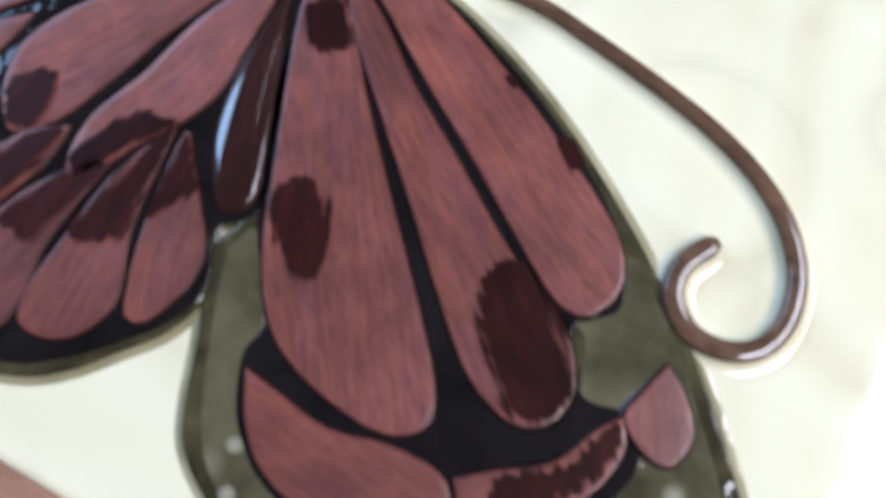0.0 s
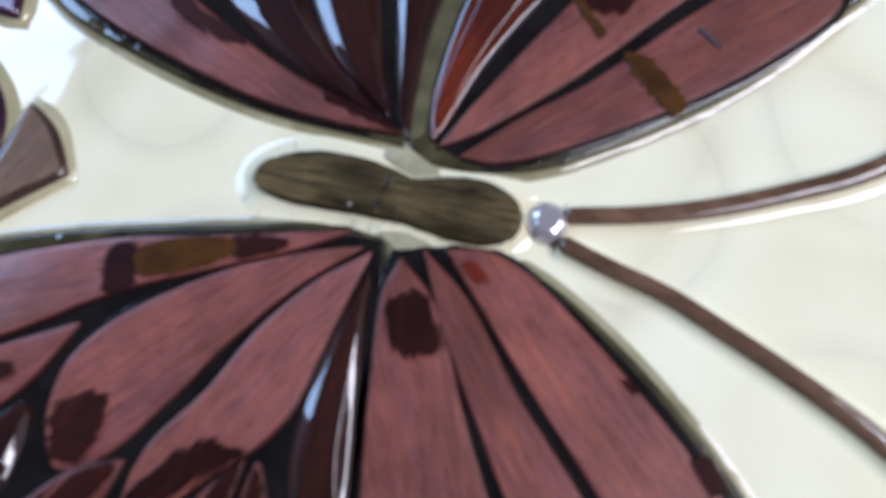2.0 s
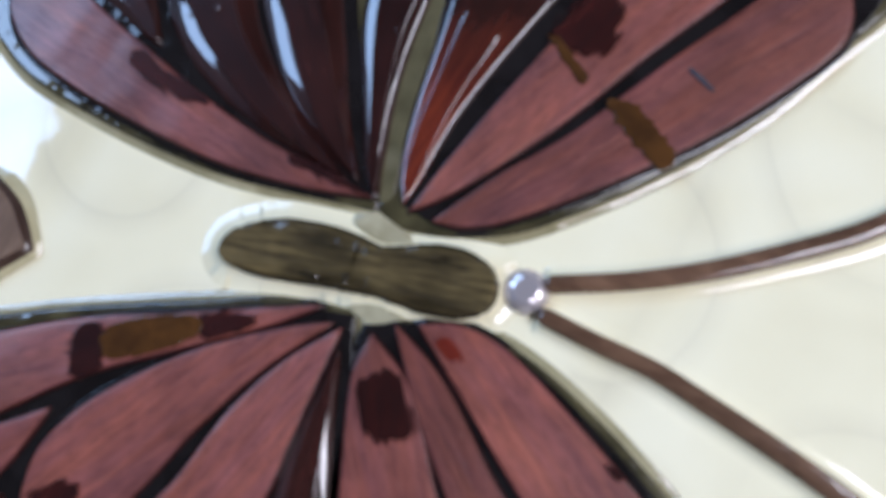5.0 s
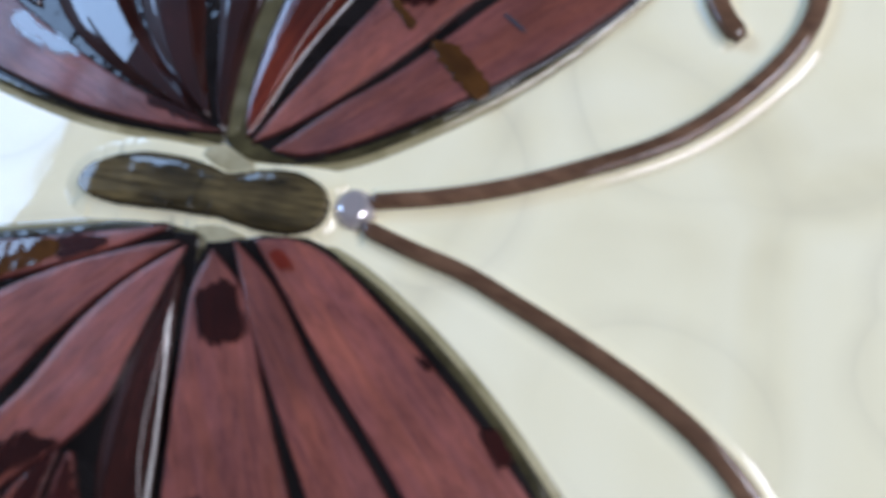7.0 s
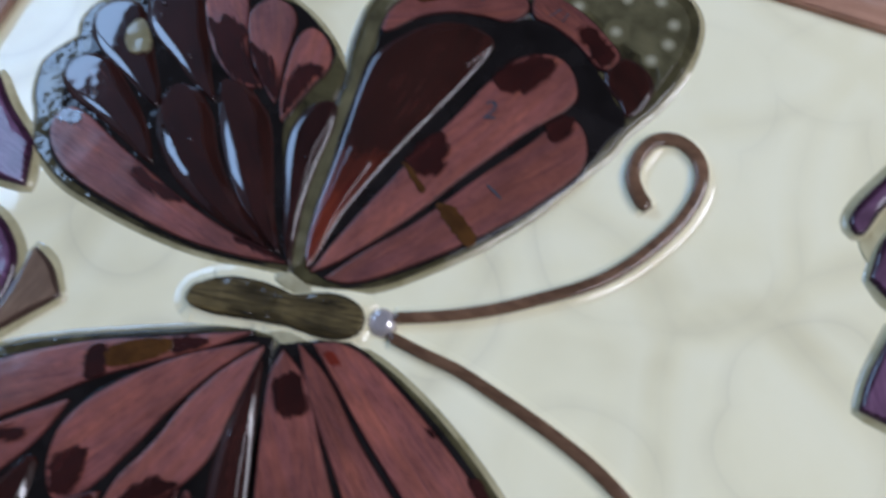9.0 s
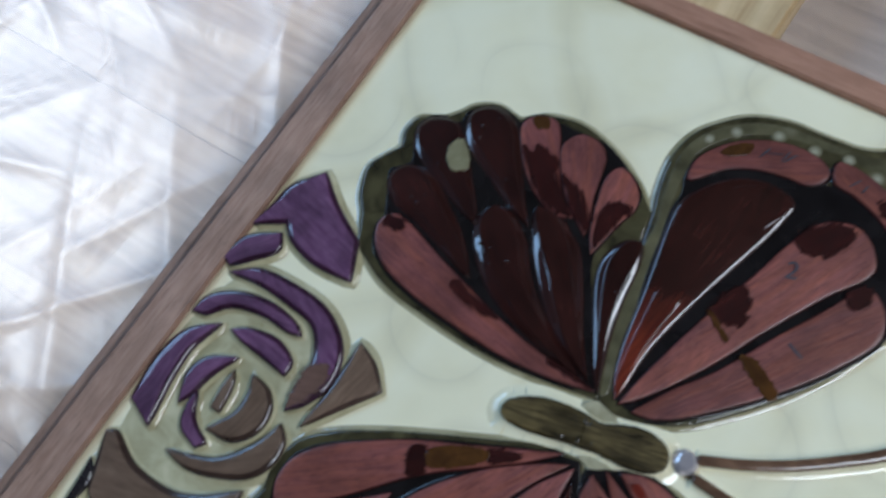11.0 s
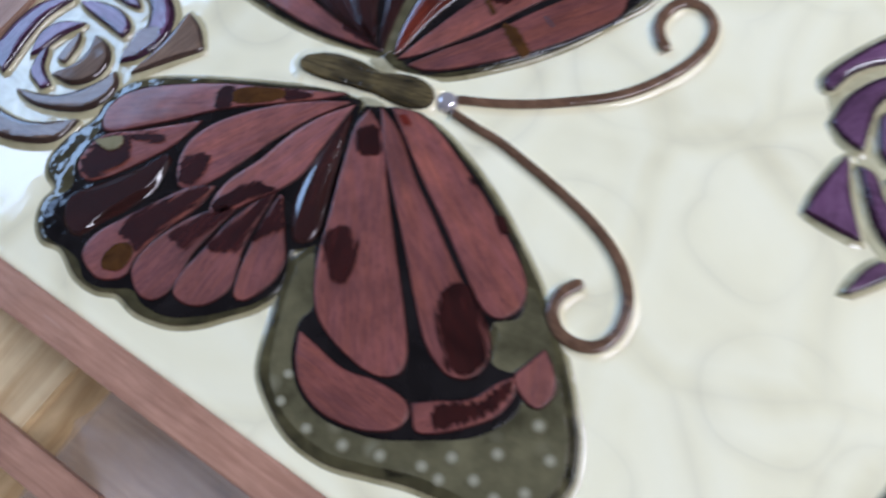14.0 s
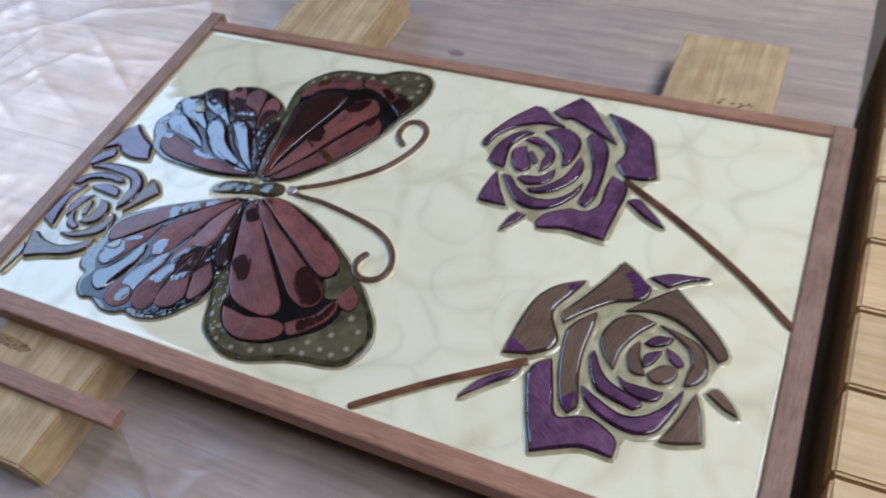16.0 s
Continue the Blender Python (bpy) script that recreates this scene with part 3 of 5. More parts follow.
# ---- clear sheeting over the table ----
def sheeting():
    """A sheet that lies in soft waves, crossed by long pinched creases, most of them west of the panel."""
    rng = random.Random(5)
    creases = []
    for _ in range(60):               # broad folds
        a = rng.choice((0.9, 1.2, 1.9, 2.3, 0.3)) + rng.uniform(-0.25, 0.25)
        creases.append((rng.uniform(-0.55, 0.0) if rng.random() < 0.7 else rng.uniform(0.0, 0.55), rng.uniform(-0.7, 0.6), a,
                        rng.uniform(0.06, 0.26), rng.uniform(0.008, 0.02), rng.uniform(0.001, 0.004), 2.0))
    for _ in range(240):              # sharp pinched creases
        a = rng.choice((0.75, 1.0, 1.35, 2.2, 2.6, 0.2)) + rng.uniform(-0.3, 0.3)
        creases.append((rng.uniform(-0.5, -0.02) if rng.random() < 0.72 else rng.uniform(-0.02, 0.55), rng.uniform(-0.65, 0.6), a,
                        rng.uniform(0.02, 0.11), rng.uniform(0.003, 0.007), rng.uniform(0.0006, 0.0019), 1.3))
    for _ in range(60):               # crinkles along the near side and by the far edge
        far = rng.random() < 0.35
        creases.append((rng.uniform(0.05, 0.55), rng.uniform(0.08, 0.5) if far else rng.uniform(-0.55, -0.34), rng.uniform(-0.6, 0.6),
                        rng.uniform(0.03, 0.10), rng.uniform(0.003, 0.009), rng.uniform(0.001, 0.005), 1.4))
    nx, ny = 560, 660
    X, Y = np.meshgrid(np.linspace(-0.60, 0.562, nx + 1), np.linspace(-0.76, 0.64, ny + 1))
    Z = np.full(X.shape, 0.0015)
    for x, y, a, half, wide, high, power in creases:
        c, d = math.cos(a), math.sin(a)
        near = (np.abs(X - x) < 2 * half + 0.05) & (np.abs(Y - y) < 2 * half + 0.05)
        u, w = X[near] - x, Y[near] - y
        along = u * c + w * d
        off = w * c - u * d + 0.012 * np.sin(along * 14 + x * 40)
        Z[near] += high * np.exp(-(np.abs(off) / wide) ** power) * np.exp(-(along / half) ** 4)
    for k, (fx, fy, size) in enumerate(((9, 4, 0.0016), (5, 13, 0.0013), (21, -15, 0.0006), (17, 26, 0.0005))):
        Z += size * (1 + np.sin(X * fx * 2 + 1.3 * np.sin(Y * 9 + k) + k) * np.cos(Y * fy * 2 + 1.1 * np.sin(X * 7 - k)))
    under = np.clip(np.minimum.reduce([(X + 0.02) / 0.03, (0.565 - X) / 0.03, (Y + 0.335) / 0.03, (0.015 - Y) / 0.03]), 0, 1)
    Z = Z * (1 - under) + 0.0015 * under
    Z = np.minimum(Z, 0.016)
    verts = np.stack([X, Y, TABLE + Z], -1).reshape(-1, 3)
    k = (np.arange(ny)[:, None] * (nx + 1) + np.arange(nx)[None]).ravel()
    faces = np.stack([k, k + 1, k + nx + 2, k + nx + 1], 1)
    bm = bmesh.new()
    me = bpy.data.meshes.new("sheet")
    me.from_pydata(verts.tolist(), [], faces.tolist())
    bm.from_mesh(me)
    bpy.data.meshes.remove(me)
    return bm


sheet = add_mesh("plastic_sheet", sheeting(), "sheet")
sheet.visible_shadow = False          # clear film lets the daylight through
tagged(sheet, "wrinkled clear plastic sheeting spread over the table", "plastic sheet")

# ---- lumber under the panel, loose strip ----
for name, args, label in (
        ("lumber_block", (2.2, 11.9, -41.2, 12.5, TABLE * 100 + 0.15, -1.62, 0.18, 2.3), "rough yellow lumber block with a dark knot under the panel"),
        ("lumber_block", (41.4, 49.9, -33, 11.6, TABLE * 100 + 0.15, -1.62, 0.18, 0.2, 0.5), "rough yellow lumber block with a splintered end under the panel")):
    ob = tagged(add_mesh(name, beam(*args), "lumber", smooth=False), label, "lumber", "blocks under the panel")
    kx, ky = ((4.4, -33.9) if args[0] < 10 else (47.4, 3.5))
    marks = random.Random(int(args[0]))
    patch = [(kx + 1.9 * math.cos(t) * (1 + 0.12 * math.sin(3 * t)), ky + 0.42 * math.sin(t) - 0.12 * math.cos(t)) for t in [math.tau * i / 12 for i in range(12)]]
    if args[0] < 10:
        add_mesh("knot", plate(patch, -1.64, -1.612, 0.01, 0.06), "pale_knot", ob, "brown elongated knot", more=("pale_knot",))
    for _ in range(13):
        dx, dy, r = marks.uniform(-1.5, 1.5), marks.gauss(0, 0.22), marks.uniform(0.09, 0.26)
        add_mesh("knot", plate([(kx + dx - r, ky + dy), (kx + dx, ky + dy + 0.35 * r), (kx + dx + r, ky + dy + 0.2 * r), (kx + dx, ky + dy - 0.35 * r)], -1.64, -1.606, 0.01, 0.05), "knot", ob, "dark knot", more=("knot",))
strip = thing("wood_strip", "loose pinkish wooden strip with a stained end lying on the lumber", "wood strip", (0.08, -0.363, -0.0162))
for name, x0, x1, material, label in (("strip_body", 0.35, 16.5, "rim", "pinkish planed wood"), ("stained_end", -1.3, 0.35, "stained", "brown stained end")):
    ob = add_mesh(name, beam(x0, x1, -36.9, -35.6, -1.62, -0.9, 0.06), material, strip, label, smooth=False)
    ob.matrix_parent_inverse = Matrix.Translation((-0.08, 0.363, 0.0162))

# ---- the inlaid panel ----
W, H, RIM, TOP = 54.35, 31.0, 1.45, 0.2
panel = thing("inlaid_panel", "framed ivory resin panel inlaid with a wooden butterfly and roses", "panel", (0.27, -0.155, -0.016))
HOME = Matrix.Translation((-0.27, 0.155, 0.016))


def part(name, bm, material, parent=None, label="", smooth=True, more=()):
    ob = add_mesh(name, bm, material, parent or panel, label, smooth, more)
    if parent is None:
        ob.matrix_parent_inverse = HOME
    return ob


part("rim_strip", beam(-RIM, 0, -35.1, 2.2, -1.6, TOP, 0.07), "rim_y", label="pinkish wooden rim strip running past the corner", smooth=False)
part("rim_strip", beam(W, W + RIM, -H - RIM, 1.1, -1.6, TOP, 0.07), "rim_y", smooth=False)
part("rim_strip", beam(0.02, W - 0.02, -0.1, 1.1, -1.6, TOP, 0.07), "rim", smooth=False)
part("rim_strip", beam(0.02, W - 0.02, -H - RIM, -H, -1.6, TOP, 0.07), "rim", smooth=False)
part("rim_lip", beam(-RIM - 0.8, -RIM - 0.01, -32.5, 1.9, -1.6, -0.45, 0.05), "rim_y", label="thin lower wooden lip", smooth=False)
part("backing_board", beam(0.01, W - 0.01, -H + 0.01, -0.01, -1.58, -0.9, 0.02), "pine", smooth=False)


def resin_bed():
    """The ivory pour: level, creeping up a little along the rim."""
    bm = bmesh.new()
    nx, ny = 110, 64
    rows = []
    for j in range(ny + 1):
        row = []
        for i in range(nx + 1):
            sx, sy = i / nx, j / ny
            x = W * (0.5 - 0.5 * math.cos(math.pi * sx)) * 0.5 + W * sx * 0.5
            y = -H * ((0.5 - 0.5 * math.cos(math.pi * sy)) * 0.5 + sy * 0.5)
            near = min(x, W - x, -y, y + H)
            z = -0.16 + 0.10 * math.exp(-near / 0.16)
            row.append(bm.verts.new((x / 100, y / 100, z / 100)))
        rows.append(row)
    for j in range(ny):
        for i in range(nx):
            bm.faces.new((rows[j][i], rows[j + 1][i], rows[j + 1][i + 1], rows[j][i + 1]))
    edge = [e for e in bm.edges if e.is_boundary]
    low = bmesh.ops.extrude_edge_only(bm, edges=edge)
    for v in low["geom"]:
        if isinstance(v, bmesh.types.BMVert):
            v.co.z = -0.0089
    return bm


part("resin_bed", resin_bed(), "cream", label="glossy ivory resin with faint grey flow lines")

# heights (cm) and edge rounding of each kind of layer
LAYER = {"base": (-0.165, 0.02, 0.10, 0.21), "olive": (-0.1, 0.035, 0.03, 0.05), "black": (-0.1, 0.05, 0.04, 0.06), "groove": (-0.2, -0.12, 0.02, 0.1), "joint": (-0.15, 0.03, 0.09, 0.16),
         "dry": (-0.005, 0.125, 0.055, 0.12), "wet": (-0.005, 0.12, 0.13, 0.13), "wetred": (-0.005, 0.12, 0.13, 0.13), "body": (-0.165, 0.15, 0.10, 0.5),
         "film": (0.10, 0.178, 0.02, 0.0), "redfilm": (0.10, 0.235, 0.02, 0.0), "amber": (0.10, 0.183, 0.02, 0.0), "clearfilm": (0.10, 0.27, 0.02, 0.0), "dot": (-0.1, 0.041, 0.003, 0.0),
         "purplefilm": (0.13, 0.222, 0.01, 0.0), "walnutfilm": (0.13, 0.222, 0.01, 0.0), "pencil": (0.10, 0.174, 0.002, 0.0)}
DOME = {"dry": 0.18, "wet": 0.5, "wetred": 0.5, "body": 0.26, "purple": 0.24, "walnut": 0.24, "leaf": 0.15}
RISE = {"dry": 0.012, "wet": 0.12, "wetred": 0.022, "body": 0.06, "purple": 0.043, "walnut": 0.043, "leaf": 0.027}
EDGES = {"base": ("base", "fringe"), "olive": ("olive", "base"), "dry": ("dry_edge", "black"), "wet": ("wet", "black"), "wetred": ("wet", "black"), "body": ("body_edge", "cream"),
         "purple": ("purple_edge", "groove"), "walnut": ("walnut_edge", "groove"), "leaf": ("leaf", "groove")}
PLATE_NAMES = {"base": "wing_base", "olive": "olive_margin", "black": "black_filling", "groove": "groove_resin", "joint": "joint_resin",
               "film": "dark_stain", "redfilm": "red_stain", "amber": "amber_spot", "clearfilm": "bare_spot", "purplefilm": "purple_stain", "walnutfilm": "brown_stain",
               "dry": "wing_piece", "wet": "wing_piece", "wetred": "wing_piece", "purple": "petal", "walnut": "petal", "leaf": "leaf", "body": "body", "pencil": "pencil_mark", "dot": "pale_dot"}
GROUP_LABEL = {"hind_upper": "hind wing of smoky resin and bloodwood", "fore_upper": "fore wing of smoky resin and bloodwood",
               "hind_lower": "hind wing of smoky resin and bloodwood", "fore_lower": "fore wing of smoky resin and bloodwood",
               "rose_a": "purpleheart rose", "rose_b": "walnut and purpleheart rose", "rose_c": "half rose of purpleheart and walnut at the rim"}
heads = {}


def lie_along(ob, tilt=0.0):
    """Turn the piece's own axes so that x runs along its length, without moving it."""
    co = np.array([v.co[:2] for v in ob.data.vertices])
    mid = co.mean(0)
    val, vec = np.linalg.eigh(np.cov((co - mid).T))
    turn = math.atan2(vec[1, 1], vec[0, 1])
    m = Matrix.Translation((mid[0], mid[1], 0)) @ Matrix.Rotation(turn, 4, "Z")
    ob.data.transform(m.inverted())
    ob.matrix_basis = m @ Matrix.Rotation(radians(tilt), 4, "X")


def shape(where, kind, points):
    if where not in heads:
        if where.startswith("rose"):
            heads[where] = new("rose")
        elif where.split("_")[0] in ("body", "stem", "antenna"):
            heads[where] = None
        else:
            heads[where] = new("wing")
        if heads[where] is not None:
            heads[where].parent = panel
            heads[where].matrix_parent_inverse = HOME
            tagged(heads[where], GROUP_LABEL[where])
    if kind == "line":
        if where.startswith("stem"):
            part("stem", rod(points, 0.25, -0.165, 0.10, (1.05, 0.9), skirt=0.14), "stem", label="slim reddish wooden stem", more=("stem", "groove"))
        elif where.startswith("antenna"):
            part("antenna", rod(points, 0.25, -0.165, 0.18, (0.75, 1.0), skirt=0.3), "feeler", label="curled brown wooden feeler", more=("feeler", "cream"))
        return
    low, high, bevel, skirt = LAYER.get(kind, (-0.165, 0.17, 0.15, 0.24))
    if kind.endswith("film") and kind != "clearfilm":
        made = part(PLATE_NAMES[kind], soak_plate(points, high), kind, heads[where])
        mid = Vector(np.mean([p[:2] for p in points], 0)) / 100
        way = Vector((0.153, -0.167)) - mid
        m = Matrix.Translation((mid.x, mid.y, 0)) @ Matrix.Rotation(math.atan2(way.y, way.x), 4, "Z")
        made.data.transform(m.inverted())
        made.matrix_basis = m
        return
    uneven = {"joint": 0.015, "body": 0.014, "amber": 0.04, "clearfilm": 0.04}.get(kind, 0.0)
    grown = {"dry": 0.05, "wet": 0.04, "wetred": 0.04, "purple": 0.08, "walnut": 0.08}.get(kind, 0.0)
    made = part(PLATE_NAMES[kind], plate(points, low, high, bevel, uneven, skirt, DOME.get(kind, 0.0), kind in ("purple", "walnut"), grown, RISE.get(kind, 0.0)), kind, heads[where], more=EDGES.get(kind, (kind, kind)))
    if kind in ("dry", "wet", "wetred", "purple", "walnut", "leaf", "body", "dot"):
        lie_along(made, random.uniform(-2.6, 2.6) * (0.4 if kind.startswith("wet") else 1.0) if kind in ("dry", "wet", "wetred", "purple", "walnut") else 0.0)


# hind upper
shape("hind_upper", "base", [(14.81, -15.68, 1), (13.14, -15.97), (11.38, -16.25), (9.45, -16.3), (7.36, -16.17), (5.79, -15.94), (4.59, -15.42), (4, -15.08), (3.49, -14.03), (2.89, -13.27), (2.51, -12.09), (2.84, -11.25), (3.15, -10.64), (2.91, -10), (3.1, -9.13), (3.9, -8.72), (4.47, -8.06), (4.82, -7.51), (5.67, -7.08), (6.74, -7.17), (7.72, -6.45), (9.15, -6.18), (10.71, -6.6), (11.97, -7.3), (13.15, -8.29, 1), (13.67, -11.3), (14.19, -13.71)])
shape("hind_upper", "black", [(14.68, -15.52, 1), (13.08, -15.86), (11.32, -16.14), (9.37, -16.16), (7.24, -15.98), (5.71, -15.6), (4.77, -14.94), (4.23, -13.97), (4.32, -13.6), (3.81, -12.66), (3.37, -11.79), (3.92, -11.09), (3.48, -10.2), (3.26, -9.39), (3.77, -8.73), (4.68, -8.56), (4.7, -8), (5.38, -7.29), (6.38, -7.16), (6.95, -7.35), (7.43, -6.65), (8.2, -6.61), (9.23, -6.57), (10.37, -6.55), (11.73, -7.23), (12.57, -8.01), (12.27, -9.74), (12.14, -11.1), (13.2, -13.03), (14.25, -14.87)])
shape("hind_upper", "dry", [(4.68, -14.73), (4.31, -13.92), (4.63, -13.36), (5.34, -13.39), (7.04, -13.96), (8.66, -14.44), (10.1, -14.86), (11.89, -15.22), (13.52, -15.37, 1), (14.56, -15.47, 1), (13.06, -15.83), (11.26, -16.04), (9.27, -15.99), (7.1, -15.76), (5.63, -15.39)])
shape("hind_upper", "wet", [(3.68, -12.45), (3.57, -11.76), (4, -11.22), (4.94, -11.12), (5.95, -11.69), (7.05, -12.45), (7.94, -13.29), (8.55, -14.12, 1), (8.14, -14.08), (6.83, -13.61), (5.55, -13.23), (4.47, -12.99)])
shape("hind_upper", "wet", [(3.63, -10.4), (3.31, -9.57), (3.72, -8.88), (4.69, -8.67), (5.54, -9.43), (6.37, -10.39), (7.3, -11.53), (7.59, -12.17, 1), (6.91, -11.99), (5.5, -11.38), (4.44, -10.96)])
shape("hind_upper", "wet", [(5.22, -9.02), (4.87, -8.06), (5.42, -7.35), (6.34, -7.32), (7.15, -7.9), (7.9, -9.05), (8.72, -10.26), (9.43, -11.21, 1), (8.34, -10.86), (7.2, -10.23), (6.1, -9.7)])
shape("hind_upper", "dry", [(7.21, -8.01), (6.98, -7.28), (7.48, -6.74), (8.19, -6.73), (8.84, -7.74), (9.29, -8.62), (9.94, -9.5), (10.68, -10.04, 1), (10.04, -10.24), (9.1, -9.93), (8.14, -9.21)])
shape("hind_upper", "dry", [(9, -7.94), (8.85, -7.32), (9.28, -6.68), (10.07, -6.7), (10.55, -7.15), (10.75, -7.87), (10.94, -8.85), (11.23, -9.75), (11.4, -10.45, 1), (10.78, -9.99), (9.83, -9.15)])
shape("hind_upper", "dry", [(11.47, -10.02), (11.01, -8.27), (11.03, -7.58), (11.29, -7.24), (11.88, -7.42), (12.4, -7.96), (12.53, -8.56), (12.3, -9.33), (12.09, -10.35), (11.97, -10.98, 1)])
shape("hind_upper", "wet", [(7.67, -12.39), (7.56, -11.53), (7.9, -11), (8.71, -11.06), (9.65, -11.75), (10.41, -12.76), (11.43, -13.72), (12.61, -14.55), (13.99, -15.35, 1), (12.73, -15.21), (11.1, -14.88), (9.5, -14.24), (8.34, -13.33)])
shape("hind_upper", "wet", [(9.23, -10.39), (9.98, -10.14), (10.81, -10.5), (11.62, -11.11), (12.45, -12.44), (13.29, -13.95), (14.17, -15.26, 1), (13.28, -14.91), (12.22, -14.28), (11.02, -13.19), (9.9, -11.75)])
shape("hind_upper", "wet", [(12.63, -11.85), (12.45, -10.81), (12.81, -9.85), (13.44, -9.65), (13.75, -10.51), (13.87, -11.94), (14.09, -13.29), (14.48, -14.74), (14.66, -15.48, 1), (14.17, -14.9), (13.39, -13.41)])
shape("hind_upper", "film", [(8.08, -14.74), (8.95, -15.03), (9.96, -15.04), (10.27, -14.9), (9.23, -14.64), (8.31, -14.37)])
shape("hind_upper", "film", [(12.62, -15.45), (13.59, -15.5, 1), (14.51, -15.47, 1), (13.61, -15.3), (12.77, -15.28)])
shape("hind_upper", "film", [(4.47, -13.92), (4.52, -13.5), (5.15, -13.44), (5.25, -13.81), (4.8, -13.94)])
shape("hind_upper", "film", [(7.47, -8.3), (7.96, -8.33), (7.95, -7.92), (8.44, -8), (9.05, -8.19), (9.25, -8.64), (9.94, -9.5), (10.62, -10.02, 1), (10, -10.18), (9.07, -9.86), (8.18, -9.18)])
shape("hind_upper", "film", [(9.48, -8.65), (10.17, -8.84), (10.75, -9.21), (11.18, -9.79), (11.36, -10.37, 1), (10.78, -9.99), (9.89, -9.17)])
shape("hind_upper", "film", [(11.43, -9.65), (11.56, -8.85), (12.03, -8.55), (12.45, -8.65), (12.25, -9.33), (12.07, -10.31), (11.95, -10.84, 1)])
shape("hind_upper", "amber", [(7.24, -6.92), (7.71, -6.68), (7.97, -7.01), (7.67, -7.33), (7.34, -7.21)])
shape("hind_upper", "clearfilm", [(4.98, -9.71), (5.31, -9.26), (5.89, -9.8), (6.13, -10.29), (5.59, -10.65), (5.17, -10.31)])
# fore upper
shape("fore_upper", "base", [(13.15, -8.29, 1), (12.87, -7.27), (12.69, -5.73), (13.01, -4.32), (13.81, -3.26), (14.71, -2.53), (15.99, -2.1), (17.4, -2.01), (18.97, -1.82), (20.32, -1.11), (21.61, -0.88), (22.97, -1.02), (23.77, -1.72), (24.06, -2.86), (23.98, -4.22), (23.61, -5.55), (23.01, -6.84), (22.73, -7.81), (21.97, -9.27), (21.26, -10.7), (20.2, -12.3), (18.9, -13.8), (17.67, -14.95), (16.41, -15.59), (15.39, -15.82, 1), (14.81, -15.68), (14.19, -13.71), (13.67, -11.3)])
shape("fore_upper", "olive", [(13.46, -8.6, 1), (13.14, -7.31), (12.95, -5.65), (13.24, -4.45), (14.01, -3.44), (15.04, -2.72), (16.34, -2.35), (17.74, -2.25), (19.2, -2.09), (20.45, -1.45), (21.7, -1.24), (22.89, -1.43), (23.52, -2.06), (23.69, -2.92), (23.6, -3.99), (23.36, -5.11, 1), (23.04, -4.15), (21.93, -3.83), (20.94, -3.3), (19.83, -2.81), (18.57, -2.57), (17.44, -2.68), (16.09, -2.89), (14.88, -3.45), (14.03, -4.27), (13.45, -5.4), (13.58, -7.22), (13.81, -8.68), (14.24, -11), (14.56, -13.28), (14.99, -15.28), (14.77, -15.51, 1), (14.1, -13.76), (13.58, -11.35)])
shape("fore_upper", "black", [(15.27, -15.36, 1), (14.25, -11.5), (13.81, -8.68), (13.7, -6.95), (13.56, -6.16), (14.64, -5.06), (16.7, -4.28), (18.28, -4.01), (18.82, -3.73), (20.31, -4.28), (21.46, -5.22), (22.16, -5.87), (22.87, -6.6), (22.56, -7.49), (22.15, -8.9), (21.18, -10.51), (20.13, -12.14), (18.82, -13.62), (17.59, -14.79), (16.34, -15.45)])
shape("fore_upper", "wetred", [(15.27, -15.36, 1), (14.85, -14.54), (14.56, -13.28), (14.34, -11.45), (14.13, -10.06), (13.91, -8.63), (13.88, -7.33), (14.46, -6.24), (15.28, -5.41), (16.31, -5.02), (17.32, -5.17), (17.6, -5.55), (17.35, -6.85), (16.78, -8.67), (16.12, -10.76), (15.57, -12.98), (15.4, -14.71)])
shape("fore_upper", "dry", [(15.46, -15.42, 1), (15.8, -13.92), (16.58, -11.24), (17.38, -8.98), (18.06, -6.87), (18.69, -5.64), (19.63, -5.15), (20.41, -5.39), (20.97, -6.23), (20.81, -6.94), (19.96, -8.13), (18.69, -10.37), (17.48, -12.67), (16.17, -14.65)])
shape("fore_upper", "dry", [(15.99, -15.43, 1), (16.8, -14.08), (17.89, -12.57), (19, -10.57), (20.17, -8.63), (20.93, -7.25), (21.51, -7.31), (21.97, -7.92), (22.11, -8.8), (21.58, -9.91), (20.51, -11.52), (19.07, -13.21), (17.55, -14.7), (16.7, -15.27)])
shape("fore_upper", "dry", [(13.67, -6.37), (13.6, -5.46), (14.13, -4.5), (14.99, -3.7), (16.21, -3.16), (17.39, -3.12), (18.05, -3.46), (18.1, -3.97), (17.59, -4.42), (16.79, -4.5), (15.7, -4.74), (14.74, -5.28), (14.11, -6.01)])
shape("fore_upper", "dry", [(18.25, -3.49), (18.26, -2.94), (18.93, -2.87), (19.97, -3.14), (20.97, -3.68), (21.77, -4.3), (21.66, -4.87), (21.25, -4.96), (20.21, -4.33), (19.15, -3.96), (18.53, -3.88)])
shape("fore_upper", "wet", [(21.64, -5.39), (21.67, -4.61), (22.09, -4.26), (22.85, -4.5), (23.26, -5.04), (23.17, -5.95), (22.79, -6.39), (22.42, -5.98)])
shape("fore_upper", "film", [(16.62, -10.74), (16.82, -10.02), (17.29, -9.28), (17.73, -9.66), (17.91, -10.55), (17.47, -10.94), (16.9, -10.95)])
shape("fore_upper", "film", [(18.11, -6.71), (18.54, -5.84), (19.44, -5.25), (19.9, -5.53), (19.55, -6.6), (18.92, -7), (18.47, -7.03)])
